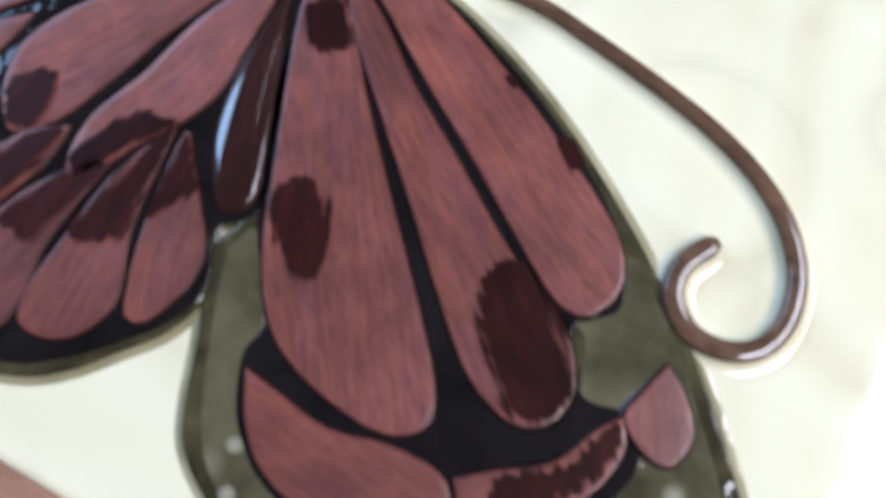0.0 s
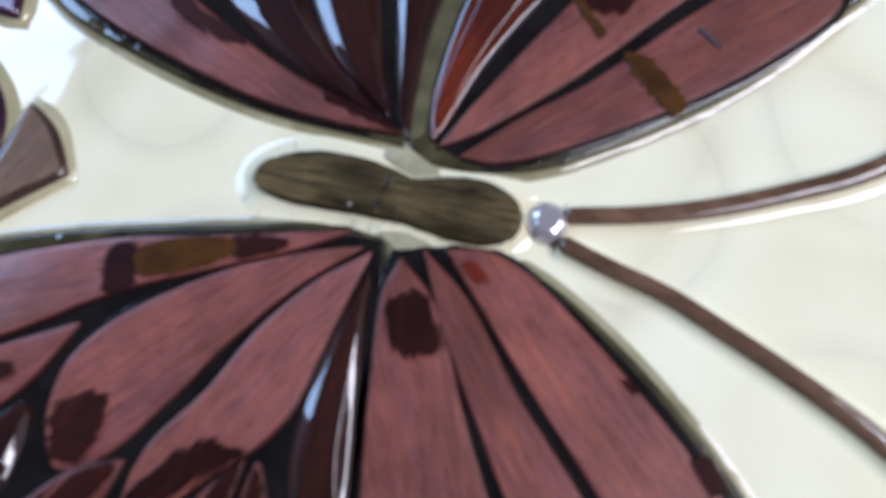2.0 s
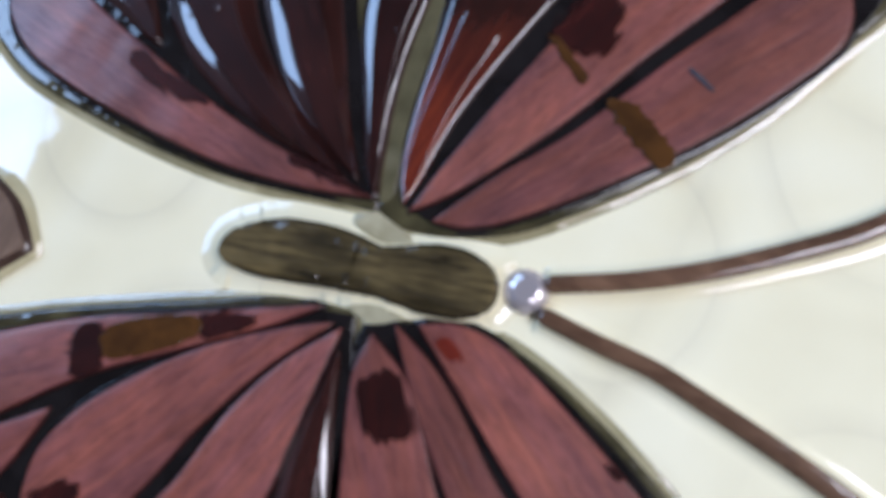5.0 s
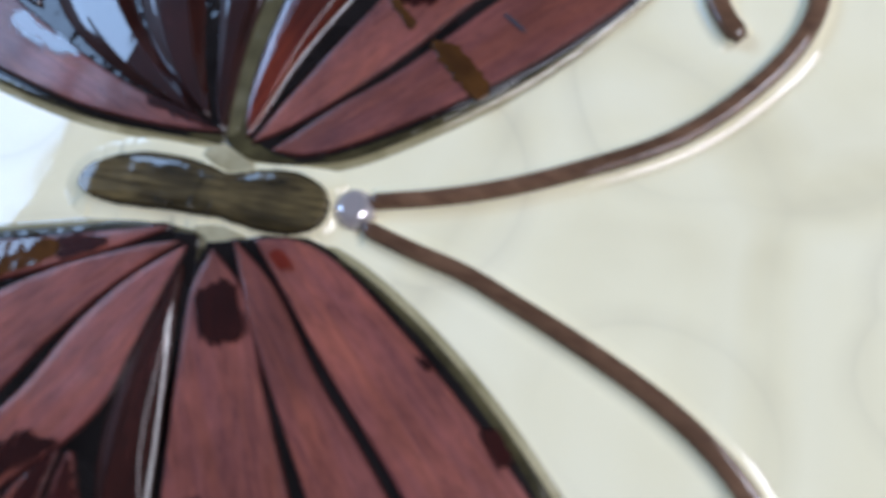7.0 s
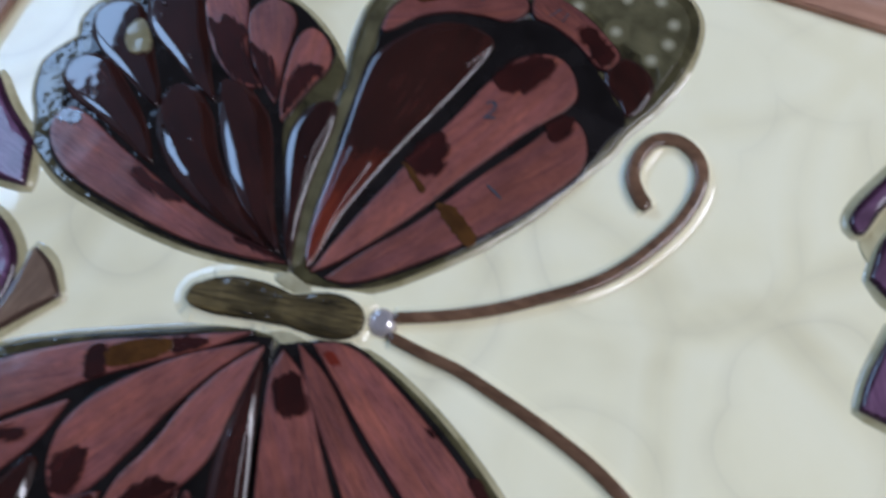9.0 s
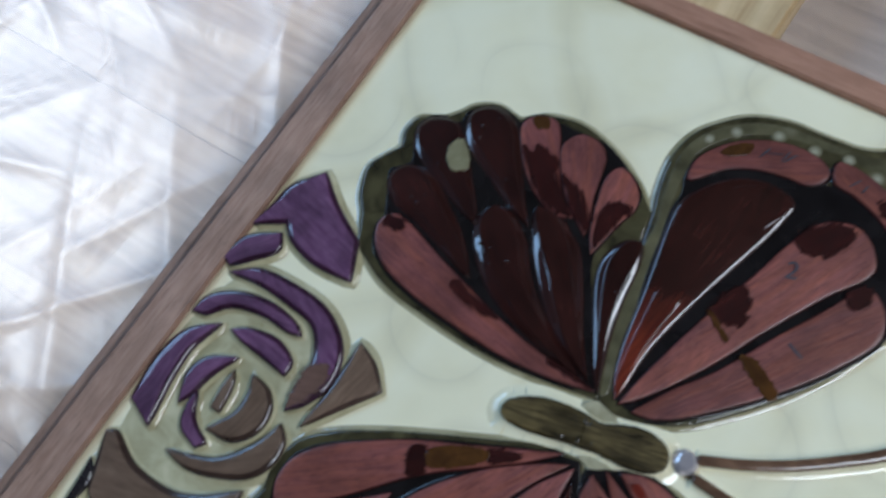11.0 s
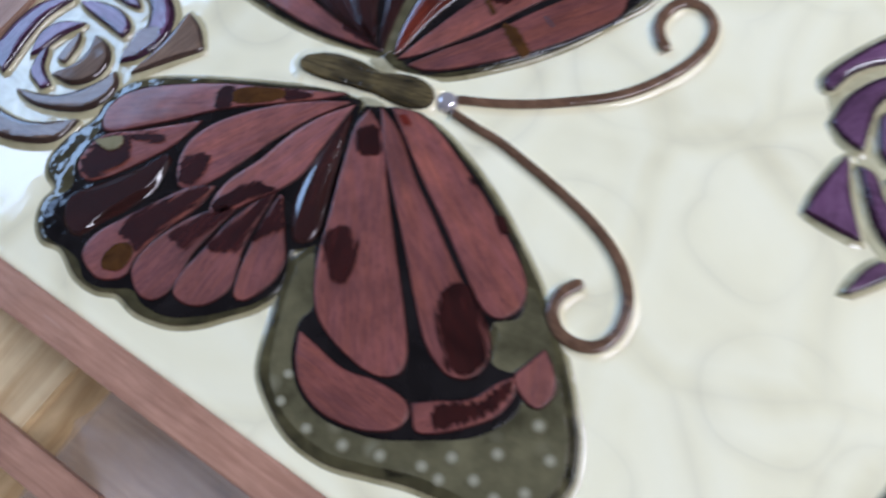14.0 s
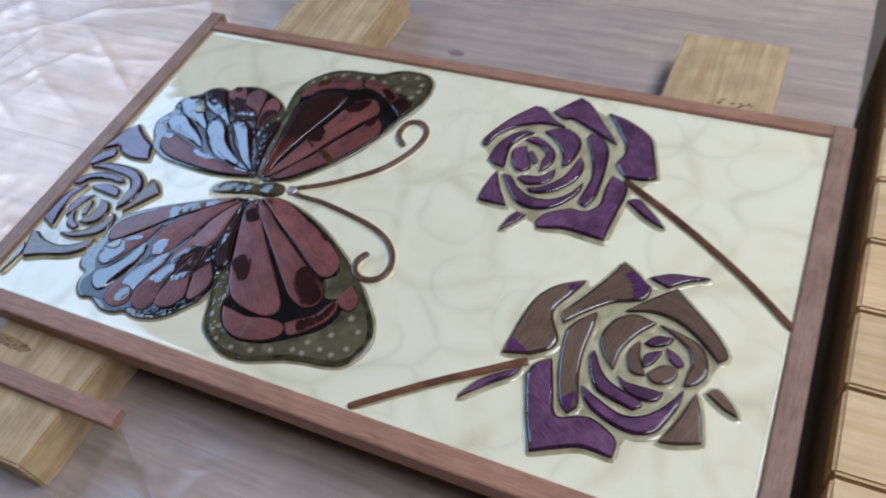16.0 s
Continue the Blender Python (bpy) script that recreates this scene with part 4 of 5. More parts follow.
shape("fore_upper", "film", [(20.47, -7.74), (20.91, -7.19), (21.29, -7.31), (21.29, -7.84), (20.9, -8.24)])
shape("fore_upper", "film", [(20.18, -3.96), (20.61, -3.61), (21.66, -4.36, 1), (21.57, -4.81), (21.15, -4.88)])
shape("fore_upper", "amber", [(18.22, -11.74), (18.66, -11.57), (19.36, -11.9), (19.93, -12.29), (19.82, -12.69), (19.31, -12.51), (18.7, -12.14)])
shape("fore_upper", "amber", [(16.56, -10.82), (16.78, -10.78), (17.68, -11.39), (17.6, -11.57)])
shape("fore_upper", "amber", [(14.24, -4.72), (14.67, -4.06), (15.17, -3.83), (15.23, -4.22), (14.71, -4.7)])
# hind lower
shape("hind_lower", "base", [(15.36, -17.71, 1), (13.72, -18.08), (12.11, -18.86), (10.48, -19.66), (8.85, -20.53), (7.45, -21.42), (6.52, -22.33), (6.17, -23.45), (6.39, -24.49), (6, -25.57), (6.02, -26.63), (6.43, -27.3), (7.17, -27.63), (7.19, -28.33), (7.56, -29.05), (8.29, -29.54), (9.22, -29.42), (10.42, -29.92), (11.52, -29.94), (12.36, -29.6), (13.41, -29.74), (14.73, -29.45), (15.69, -28.83), (16.47, -27.95), (17.2, -27.02), (17.54, -25.84), (17.03, -24.56, 1), (17.64, -23.69), (17, -22.07), (16.46, -20.28)])
shape("hind_lower", "black", [(15.32, -17.81, 1), (13.83, -18.24), (12.21, -19.01), (10.59, -19.83), (9.04, -20.78), (7.39, -21.95), (6.68, -22.84), (6.57, -23.89), (6.95, -24.61), (7.01, -25.62), (7.25, -26.48), (7.76, -27.25), (7.51, -28.21), (7.76, -28.91), (8.47, -29.37), (9.42, -29.31), (10.16, -29.41), (10.96, -29.86), (11.8, -29.69), (12.75, -29.15), (13.43, -29.36), (14.56, -29.22), (15.53, -28.6), (16.35, -27.79), (17.11, -26.88), (17.44, -25.78), (16.96, -24.61), (17.58, -23.74), (17, -22.07), (16.46, -20.28)])
shape("hind_lower", "dry", [(7.07, -24.52), (6.67, -23.86), (6.77, -22.95), (7.47, -22.04), (8.63, -21.15), (10.17, -20.17), (11.8, -19.37), (13.4, -18.55), (14.67, -17.92, 1), (13.63, -18.9), (12.23, -19.99), (11.1, -20.87), (10.31, -21.62), (9.33, -22.72), (8.31, -23.75), (7.51, -24.49)])
shape("hind_lower", "dry", [(7.4, -26.38), (7.22, -25.58), (7.46, -24.72), (8.43, -23.91), (9.48, -22.92), (10.35, -22.13, 1), (10.2, -22.98), (9.95, -23.85), (9.33, -25.09), (8.75, -26.08), (8.09, -26.67)])
shape("hind_lower", "wet", [(8.4, -28.33), (8.06, -27.48), (8.69, -26.57), (9.5, -25.31), (10.12, -24.07), (10.47, -24.16, 1), (10.76, -25.52), (10.48, -26.6), (9.96, -27.63), (9.59, -28.55), (9.06, -28.72)])
shape("hind_lower", "dry", [(10.93, -24.28), (10.64, -23.58), (10.63, -22.67), (11.26, -21.41), (12.58, -19.88), (14.11, -18.67), (15.02, -18.14, 1), (14.18, -19.43), (13.42, -21.13), (12.95, -22.6), (12.43, -23.97), (11.89, -24.7), (11.43, -24.81)])
shape("hind_lower", "dry", [(13.07, -24.72), (13.02, -23.61), (13.51, -22.19), (13.88, -20.56), (14.47, -19.23), (15.24, -18.17, 1), (15.24, -19.14), (15.27, -20.47), (15.3, -21.78), (14.96, -22.8), (14.38, -23.76), (13.8, -24.72), (13.41, -25.11)])
shape("hind_lower", "dry", [(10.24, -29.14), (10.06, -28.31), (10.52, -27.22), (11.22, -25.84), (11.89, -24.7), (12.73, -24.09, 1), (12.68, -25.21), (12.23, -26.62), (12.02, -28.04), (12.15, -28.77), (11.86, -29.23), (11.22, -29.5)])
shape("hind_lower", "dry", [(12.35, -28.62), (12.15, -27.94), (12.29, -26.99), (12.71, -25.84), (13.42, -24.78), (14.04, -24.33, 1), (13.87, -25.41), (13.78, -26.74), (13.94, -27.66), (13.97, -28.55), (13.62, -29.05), (13, -29.07)])
shape("hind_lower", "dry", [(14.24, -28.36), (14, -27.61), (14.09, -26.3), (14.18, -24.97), (14.48, -23.9), (14.92, -23.04, 1), (15.1, -24.52), (15.33, -25.6), (15.67, -26.38), (15.89, -27.13), (15.58, -27.96), (14.98, -28.4)])
shape("hind_lower", "dry", [(16.23, -27.18), (15.8, -26.28), (15.51, -25.26), (15.25, -23.98), (15.17, -22.96), (15.65, -23.47), (16.33, -24.25), (16.95, -25.03), (17.11, -25.72), (16.99, -26.42), (16.66, -27.1)])
shape("hind_lower", "wet", [(16.69, -24.19), (16.06, -23.39), (15.62, -22.42), (15.39, -21.28), (15.35, -19.96), (15.39, -18.57, 1), (15.87, -19.81), (16.43, -21.18), (16.98, -22.5), (17.38, -23.58), (17.11, -24.08)])
shape("hind_lower", "amber", [(10.64, -20.37), (10.89, -19.95), (11.66, -19.47), (12.33, -19.19), (12.58, -19.41), (12.18, -19.93), (11.33, -20.58), (10.89, -20.73)])
shape("hind_lower", "film", [(10.06, -20.49), (10.5, -20.18), (10.93, -20.87), (10.45, -21.35)])
shape("hind_lower", "film", [(12.42, -19.17), (13.11, -18.75), (13.57, -18.82), (12.76, -19.52)])
shape("hind_lower", "film", [(7.5, -26.31), (7.31, -25.64), (7.48, -25.05), (8.1, -24.37), (8.68, -24.53), (8.92, -25.28), (8.56, -26.13), (8.06, -26.58)])
shape("hind_lower", "clearfilm", [(7.37, -25.2), (7.65, -24.81), (8.16, -24.45), (8.32, -24.8), (8.07, -25.21)])
shape("hind_lower", "film", [(8.25, -24.27), (9.09, -23.59), (9.6, -23.53), (9.5, -23.83), (8.69, -24.25)])
shape("hind_lower", "film", [(11.36, -24.63), (10.89, -24.08), (10.96, -23.58), (11.46, -23.22), (11.83, -23.29), (11.96, -24.2), (11.82, -24.61)])
shape("hind_lower", "film", [(13.13, -24.67), (13.44, -23.9), (13.96, -23.15), (14.44, -22.95), (14.85, -22.94), (14.33, -23.69), (13.82, -24.6), (13.38, -24.96)])
shape("hind_lower", "film", [(10.84, -27.63), (10.75, -26.95), (11.31, -25.82), (11.93, -24.76), (12.63, -24.25), (12.6, -25.16), (12.18, -26.55), (11.98, -27.86), (11.57, -27.74)])
shape("hind_lower", "amber", [(10.99, -28.8), (11, -28.26), (11.31, -27.82), (11.79, -27.89), (11.96, -28.39), (11.76, -28.96), (11.29, -29.1)])
shape("hind_lower", "film", [(12.59, -26.67), (12.8, -25.81), (13.45, -24.82), (13.96, -24.5), (13.85, -25.39), (13.62, -26.23), (13.41, -26.8), (12.94, -26.73)])
shape("hind_lower", "film", [(14.14, -26.23), (14.23, -25.04), (14.52, -23.98), (14.9, -23.2), (15.08, -24.49), (15.24, -25.46), (14.91, -26.01)])
shape("hind_lower", "film", [(15.48, -25.08), (15.31, -24.05), (15.24, -23.09), (15.63, -23.49), (16.06, -24.02), (15.77, -24.61)])
# fore lower
shape("fore_lower", "base", [(15.53, -17.82, 1), (16.86, -17.28), (18.41, -17.09), (20.53, -17.69), (22.82, -18.79), (24.94, -20.16), (26.36, -21.25), (27.58, -22.31), (28.77, -23.59), (29.66, -24.7), (30.19, -26.01), (29.97, -27.32), (29.26, -28.33), (28.19, -28.73), (26.69, -28.93), (25.48, -29.2), (24.13, -29.7), (22.67, -30.18), (21.1, -30.15), (19.71, -29.59), (18.78, -28.94), (18.28, -28.06), (17.7, -26.57), (16.88, -25.16, 1), (17.27, -23.97), (16.6, -22.02), (16.01, -19.92), (15.63, -18.51)])
shape("fore_lower", "olive", [(17.76, -25.92), (17.41, -24.86, 1), (17.76, -24.18), (18.95, -25.85), (19.21, -26.91), (20.09, -28.16), (21.86, -28.68), (23.93, -28.27), (26.21, -26.63), (27.13, -24.84), (26.67, -23.99), (25.76, -24.25), (25.13, -22.86), (24.34, -22.78), (25.1, -20.91, 1), (25.45, -20.87), (26.33, -21.57), (27.44, -22.68), (28.6, -23.97), (29.33, -24.9), (29.78, -26.08), (29.56, -27.16), (29.03, -27.99), (28.07, -28.35), (26.68, -28.52), (25.46, -28.79), (24.01, -29.35), (22.58, -29.81), (21.12, -29.76), (19.92, -29.35), (19.15, -28.72), (18.5, -27.63)])
shape("fore_lower", "black", [(15.59, -17.9, 1), (16.9, -17.33), (18.48, -17.19), (20.6, -17.9), (22.97, -19.1), (24.88, -20.57), (25.59, -22), (24.89, -22.85), (25.66, -24.02), (26.81, -23.91), (27.32, -25.01), (26.65, -26.45), (25.18, -27.6), (23.57, -28.57), (21.96, -28.89), (20.6, -28.72), (19.51, -27.92), (18.88, -26.65), (18.95, -25.85), (17.67, -24.07), (16.65, -21.99), (16.06, -19.89), (15.63, -18.51)])
shape("fore_lower", "dry", [(15.85, -18.02, 1), (16.98, -18.66), (18.38, -20.33), (19.97, -22.11), (21.69, -23.96), (22.86, -25.37), (23.09, -26.11), (22.56, -26.62), (21.57, -26.71), (20.08, -26.4), (19.04, -25.8), (18.09, -24.47), (17.31, -22.63), (16.5, -20.7), (15.85, -18.93)])
shape("fore_lower", "dry", [(16.2, -17.66, 1), (17.55, -18.28), (19.2, -19.56), (20.64, -20.49), (22.24, -21.57), (23.8, -22.56), (24.81, -23.05), (25.45, -24), (25.3, -24.86), (24.55, -25.24), (23.35, -24.79), (22.12, -23.71), (20.52, -22.12), (18.79, -20.46), (17.42, -19.12)])
shape("fore_lower", "dry", [(16.65, -17.47, 1), (17.44, -17.15), (18.54, -17.27), (20.37, -18.03), (22.28, -18.99), (23.99, -19.98), (25.02, -20.8), (25.38, -21.67), (25.02, -22.48), (24.3, -22.52), (23.12, -21.81), (21.34, -20.6), (19.43, -19.38), (17.75, -18.22)])
shape("fore_lower", "dry", [(19.69, -27.82), (19.14, -26.9, 1), (19.92, -27), (21.3, -27.16), (22.58, -26.84), (23.77, -26.84), (24.22, -27.27), (23.99, -27.95), (22.97, -28.56), (21.65, -28.8), (20.49, -28.5)])
shape("fore_lower", "dry", [(24.39, -27.17), (24.09, -26.79, 1), (24.8, -26.23), (25.75, -25.52), (26.23, -24.54), (26.61, -24.03, 1), (26.9, -24.7), (26.69, -25.66), (26.08, -26.43), (25.41, -27.11), (24.76, -27.49)])
shape("fore_lower", "dry", [(26.61, -24.03), (26.75, -23.37), (26.97, -22.61, 1), (27.64, -23.14), (28.03, -23.76), (27.86, -24.47), (27.27, -24.49)])
shape("fore_lower", "film", [(17.69, -23.41), (17.81, -22.84), (18.33, -22.65), (19.04, -23.12), (19.46, -23.84), (19.43, -24.52), (18.98, -24.65), (18.38, -24.3)])
shape("fore_lower", "film", [(22.92, -23.55), (22.72, -22.59), (23.03, -22.17), (23.66, -22.2), (24.75, -23.08), (25.4, -24.02), (25.25, -24.78), (24.58, -25.08), (23.77, -24.54)])
shape("fore_lower", "film", [(16.04, -19.19), (16.21, -18.73), (16.79, -18.59), (17.41, -19.43), (16.69, -19.82)])
shape("fore_lower", "film", [(22.73, -19.3), (23.01, -19.08), (23.43, -19.43), (23.3, -19.7)])
shape("fore_lower", "film", [(20.94, -18.4), (21.28, -18.44), (21.28, -18.58)])
shape("fore_lower", "film", [(24.88, -26.35), (25.82, -25.62), (26.3, -24.72), (26.57, -24.19), (26.8, -24.76), (26.58, -25.58), (26.02, -26.34), (25.22, -27.03)])
shape("fore_lower", "redfilm", [(17.12, -17.65), (17.33, -17.46), (17.64, -17.66), (17.52, -17.87)])
# rose a
shape("rose_a", "groove", [(30.87, -7.61), (30.95, -5.9), (33.18, -2.71), (35, -2.61), (36.32, -0.92), (39.23, -2.3), (42.13, -3.38), (43.46, -7.26), (41.97, -9.94), (41.56, -13.31), (39.87, -13.48), (37.27, -13.76), (34.42, -12.4), (33.34, -11.28), (32.99, -9.59), (32.06, -8.85)])
shape("rose_a", "purple", [(30.47, -7.18), (30.69, -6.26), (31.71, -4.22), (33.08, -2.45, 1), (33.74, -2.54), (34.93, -3.49), (35.94, -4.02, 1), (33.99, -4.19), (32.28, -5.07), (31.29, -6.18), (30.88, -7.44)])
shape("rose_a", "purple", [(34.64, -2.72, 1), (35.43, -1.6), (36.2, -0.61, 1), (37.06, -1.1), (38.4, -2.68), (39.68, -4.18), (40.19, -4.92, 1), (39.42, -4.53), (38.05, -3.89), (37.35, -3.57), (36.19, -3.09), (35.65, -3.26)])
shape("rose_a", "purple", [(38.8, -1.82, 1), (40.13, -2.13), (41.71, -2.98), (42.5, -3.79), (43.1, -5.39), (43.77, -7.39, 1), (42.86, -7.81), (41.64, -7.89, 1), (40.79, -6.94), (40.8, -6.42), (41.06, -5.57), (40.82, -4.6, 1), (39.94, -3.28)])
shape("rose_a", "purple", [(31.52, -8.76, 1), (31.61, -7.37), (32.27, -6.04), (33.2, -5.29), (33.95, -5.33, 1), (33.11, -6.05), (32.69, -7.01), (32.74, -8.08), (32.97, -9.34, 1), (32.2, -9.17)])
shape("rose_a", "purple", [(34.7, -4.97, 1), (35.84, -4.27), (36.92, -4.53), (37.62, -5.39), (37.7, -6.43), (37.47, -7.55), (37.08, -8.05, 1), (36.67, -6.77), (35.86, -5.7)])
shape("rose_a", "purple", [(37.97, -4.74, 1), (38.17, -4.24), (39.08, -4.64), (39.74, -5.48), (40.05, -6.93), (40.18, -8.89), (40.16, -10.35), (39.79, -11.34, 1), (39.21, -10.93), (39.37, -9.66), (39.38, -8.17), (38.73, -6.35)])
shape("rose_a", "purple", [(33.2, -8.2), (33.08, -7.43), (33.83, -6.8, 1), (34.33, -7.82), (34.85, -8.8, 1), (34.28, -9.31), (33.63, -9.01)])
shape("rose_a", "purple", [(33.57, -6.17, 1), (34.18, -5.7), (35.13, -6.05), (35.99, -6.73), (36.25, -7.7), (35.94, -8.59), (35.59, -8.97, 1), (35.49, -7.96), (35.56, -7.14), (34.93, -6.55)])
shape("rose_a", "purple", [(34.24, -7.42), (34.49, -7.23), (35.11, -7.98), (34.95, -8.35)])
shape("rose_a", "purple", [(34.3, -10.03, 1), (34.64, -9.7), (35.74, -9.53), (36.29, -8.98), (36.68, -8.49, 1), (36.74, -9.34), (36.16, -10.09), (35.14, -10.45)])
shape("rose_a", "purple", [(35.33, -10.88, 1), (36.43, -10.3), (37.48, -9.08), (37.89, -7.67), (38.07, -6.83, 1), (38.54, -7.7), (38.39, -9.02), (37.53, -10.21), (36.49, -10.92), (35.67, -11.06)])
shape("rose_a", "purple", [(33.19, -10.04, 1), (33.81, -10.09), (34.54, -10.86), (35.78, -11.52), (37.24, -11.39), (38.39, -10.5), (38.98, -9.31, 1), (38.88, -10.33), (38.06, -11.58), (36.89, -12.38), (35.6, -12.46), (34.57, -11.85)])
shape("rose_a", "purple", [(32.61, -9.83, 1), (33.34, -11.28), (34.4, -12.79, 1), (33.23, -12.82), (32.29, -12.76, 1), (32.3, -11.64)])
shape("rose_a", "purple", [(34.84, -14.93, 1), (35.05, -13.86), (35.4, -13.16, 1), (36.05, -13.26, 1), (35.4, -14.21)])
shape("rose_a", "purple", [(37.19, -14.02, 1), (36.97, -13.49), (37.39, -12.68), (38.87, -11.77, 1), (39.95, -11.75), (40.7, -10.87), (40.66, -9.21), (40.77, -7.95, 1), (41.86, -8.55), (42.14, -9.41), (42.01, -11.1), (41.88, -12.74), (41.82, -13.87, 1), (40.68, -13.77), (39.04, -13.65), (37.87, -13.9)])
shape("rose_a", "purple", [(42.42, -10.02, 1), (43.1, -9.68), (44, -10.38), (45.33, -11.68, 1), (44.08, -11.17)])
# rose b
shape("rose_b", "groove", [(38.8, -23.99), (38.96, -21.24), (40.34, -18.35), (42.94, -17.25), (43.85, -15.58), (45.62, -16.59), (47.44, -16.46), (49.83, -18.67), (51, -20.12), (50.54, -21.83), (50.12, -23.33), (50.76, -25.86), (49.01, -26.5), (47.38, -26.61), (46.48, -28.1), (44.32, -28.52), (42.4, -29.32), (40.59, -25.07), (41.11, -23.58)])
shape("rose_b", "walnut", [(38.51, -24.11, 1), (38.66, -22.53), (38.89, -20.67), (39.34, -19.28), (40.29, -18.21), (41.75, -17.43, 1), (41.25, -18.52), (40.57, -19.8), (40.55, -20.59), (40.95, -21.4), (41.41, -22.16), (41.19, -22.99), (40.18, -23.71, 1)])
shape("rose_b", "walnut", [(41.06, -20.19, 1), (41.89, -18.87), (42.88, -17.07), (43.75, -15.28, 1), (44.57, -15.79), (45.42, -16.47, 1), (45.81, -16.71), (45.62, -17.58), (44.82, -18.02, 1), (43.72, -18.53), (42.49, -19.61), (41.38, -20.84, 1)])
shape("rose_b", "purple", [(45.57, -15.93, 1), (46.78, -15.26), (47.96, -15.07), (49.07, -14.92, 1), (47.79, -15.54), (46.79, -16.33, 1)])
shape("rose_b", "walnut", [(44.79, -18.88, 1), (45.95, -17.64), (47.39, -16.29, 1), (48.23, -17.11), (49.74, -18.35), (50.72, -19.37), (51.21, -20.2), (50.79, -20.72, 1), (50.26, -20.26), (49.14, -19.32), (47.77, -18.61), (46.22, -18.49)])
shape("rose_b", "walnut", [(41.75, -21.27, 1), (42.18, -20.52), (43.12, -19.56, 1), (43.2, -20.67), (43.12, -22.19), (43.3, -23.91), (43.74, -25.45), (43.88, -26.22), (43.47, -26.74, 1), (42.88, -26.16), (42.23, -24.37), (41.89, -22.7)])
shape("rose_b", "walnut", [(43.95, -20.55, 1), (44.41, -19.61), (45.45, -18.99), (46.75, -19.21, 1), (45.88, -20.31), (45.26, -21.66), (45.16, -23.12, 1), (44.44, -22.36), (43.96, -21.47)])
shape("rose_b", "purple", [(43.63, -22.7, 1), (43.79, -22.28), (44.5, -23.4), (45.35, -24.07), (46.68, -24.51), (47.37, -24.86), (46.94, -25.31, 1), (45.71, -25.09), (44.67, -24.7), (44.03, -23.78)])
shape("rose_b", "purple", [(45.58, -23.46, 1), (46.12, -23.74), (47.29, -23.74), (48.29, -23.73, 1), (48.04, -24.3), (47.28, -24.57), (46.32, -24.33)])
shape("rose_b", "walnut", [(45.72, -21.64), (46.17, -20.73, 1), (46.35, -21.56), (46.73, -22.45), (47.03, -22.94, 1), (46.31, -22.97), (45.9, -22.45)])
shape("rose_b", "purple", [(46.49, -20.78, 1), (47.03, -20.12), (48.02, -19.96, 1), (47.72, -20.45), (46.97, -20.87)])
shape("rose_b", "purple", [(46.81, -22.42, 1), (46.74, -21.57), (47.59, -20.97, 1), (47.28, -21.87)])
shape("rose_b", "purple", [(47.82, -20.76, 1), (48.47, -21.01), (48.96, -21.5), (48.7, -21.78, 1), (48.18, -21.48)])
shape("rose_b", "walnut", [(47.13, -22.79, 1), (47.89, -21.95), (48.74, -21.93, 1), (48.67, -22.64), (48.11, -23.15), (47.55, -23.19)])
shape("rose_b", "walnut", [(47.07, -19.27, 1), (48.32, -19.48), (49.62, -20), (50.22, -20.96), (50.29, -21.94), (49.8, -22.65), (49.3, -22.87, 1), (49.34, -22.02), (49.42, -21.3), (49.03, -20.43), (48.1, -19.75)])
shape("rose_b", "purple", [(43.78, -24.75, 1), (44.88, -25.29), (46.26, -25.84), (47.35, -25.67), (48.25, -24.96), (48.94, -24.01), (49.34, -23.18, 1), (49.27, -24.19), (48.91, -25.3), (48.4, -26.31), (47.43, -26.75), (46.25, -26.64), (44.89, -26.11), (44.1, -25.46)])
shape("rose_b", "purple", [(40.45, -25.12, 1), (40.74, -24.28), (41.5, -23.6, 1), (42.18, -25.44), (42.71, -26.9), (43.2, -27.19), (44.23, -26.73), (45.1, -26.67), (46.32, -27.24), (46.63, -27.72), (46.63, -28.52, 1), (44.9, -28.5), (43.63, -29.01), (42.26, -29.7, 1), (41.32, -27.52)])
shape("rose_b", "walnut", [(50.08, -23.18, 1), (50.56, -24.41), (50.97, -26.06, 1), (49.83, -26.52), (48.81, -26.74, 1), (49.44, -25.22)])
shape("rose_b", "walnut", [(50.65, -22.94, 1), (51.14, -22.56), (51.97, -23.16), (52.49, -23.86, 1), (51.68, -23.6)])
shape("rose_b", "purple", [(37.07, -27.89, 1), (38.01, -26.34), (39.98, -24.79, 1), (39.62, -25.48), (38.43, -26.52)])
shape("rose_b", "purplefilm", [(38.68, -23.97, 1), (38.73, -23.08), (39.54, -23.39), (40.01, -23.71, 1)])
shape("rose_b", "purplefilm", [(40.87, -18.14), (41.78, -17.5, 1), (41.23, -18.45)])
shape("rose_b", "purplefilm", [(43.52, -15.87), (43.77, -15.36, 1), (44.59, -15.87), (45.34, -16.5), (45.74, -16.78), (45.54, -17.53), (44.96, -17.88), (44.72, -16.95)])
shape("rose_b", "purplefilm", [(43, -25.94), (43.63, -25.33), (43.83, -26.18), (43.47, -26.64), (43.01, -26.27)])
# stem a
shape("stem_a", "line", [(41.72, -8.11), (45.69, -10.44), (49.55, -13.05), (52.06, -15), (54.6, -17.22)])
# stem b
shape("stem_b", "line", [(40.2, -24.15), (38.01, -25.62), (35.41, -27.35), (32.86, -29.24), (30.96, -30.71)])
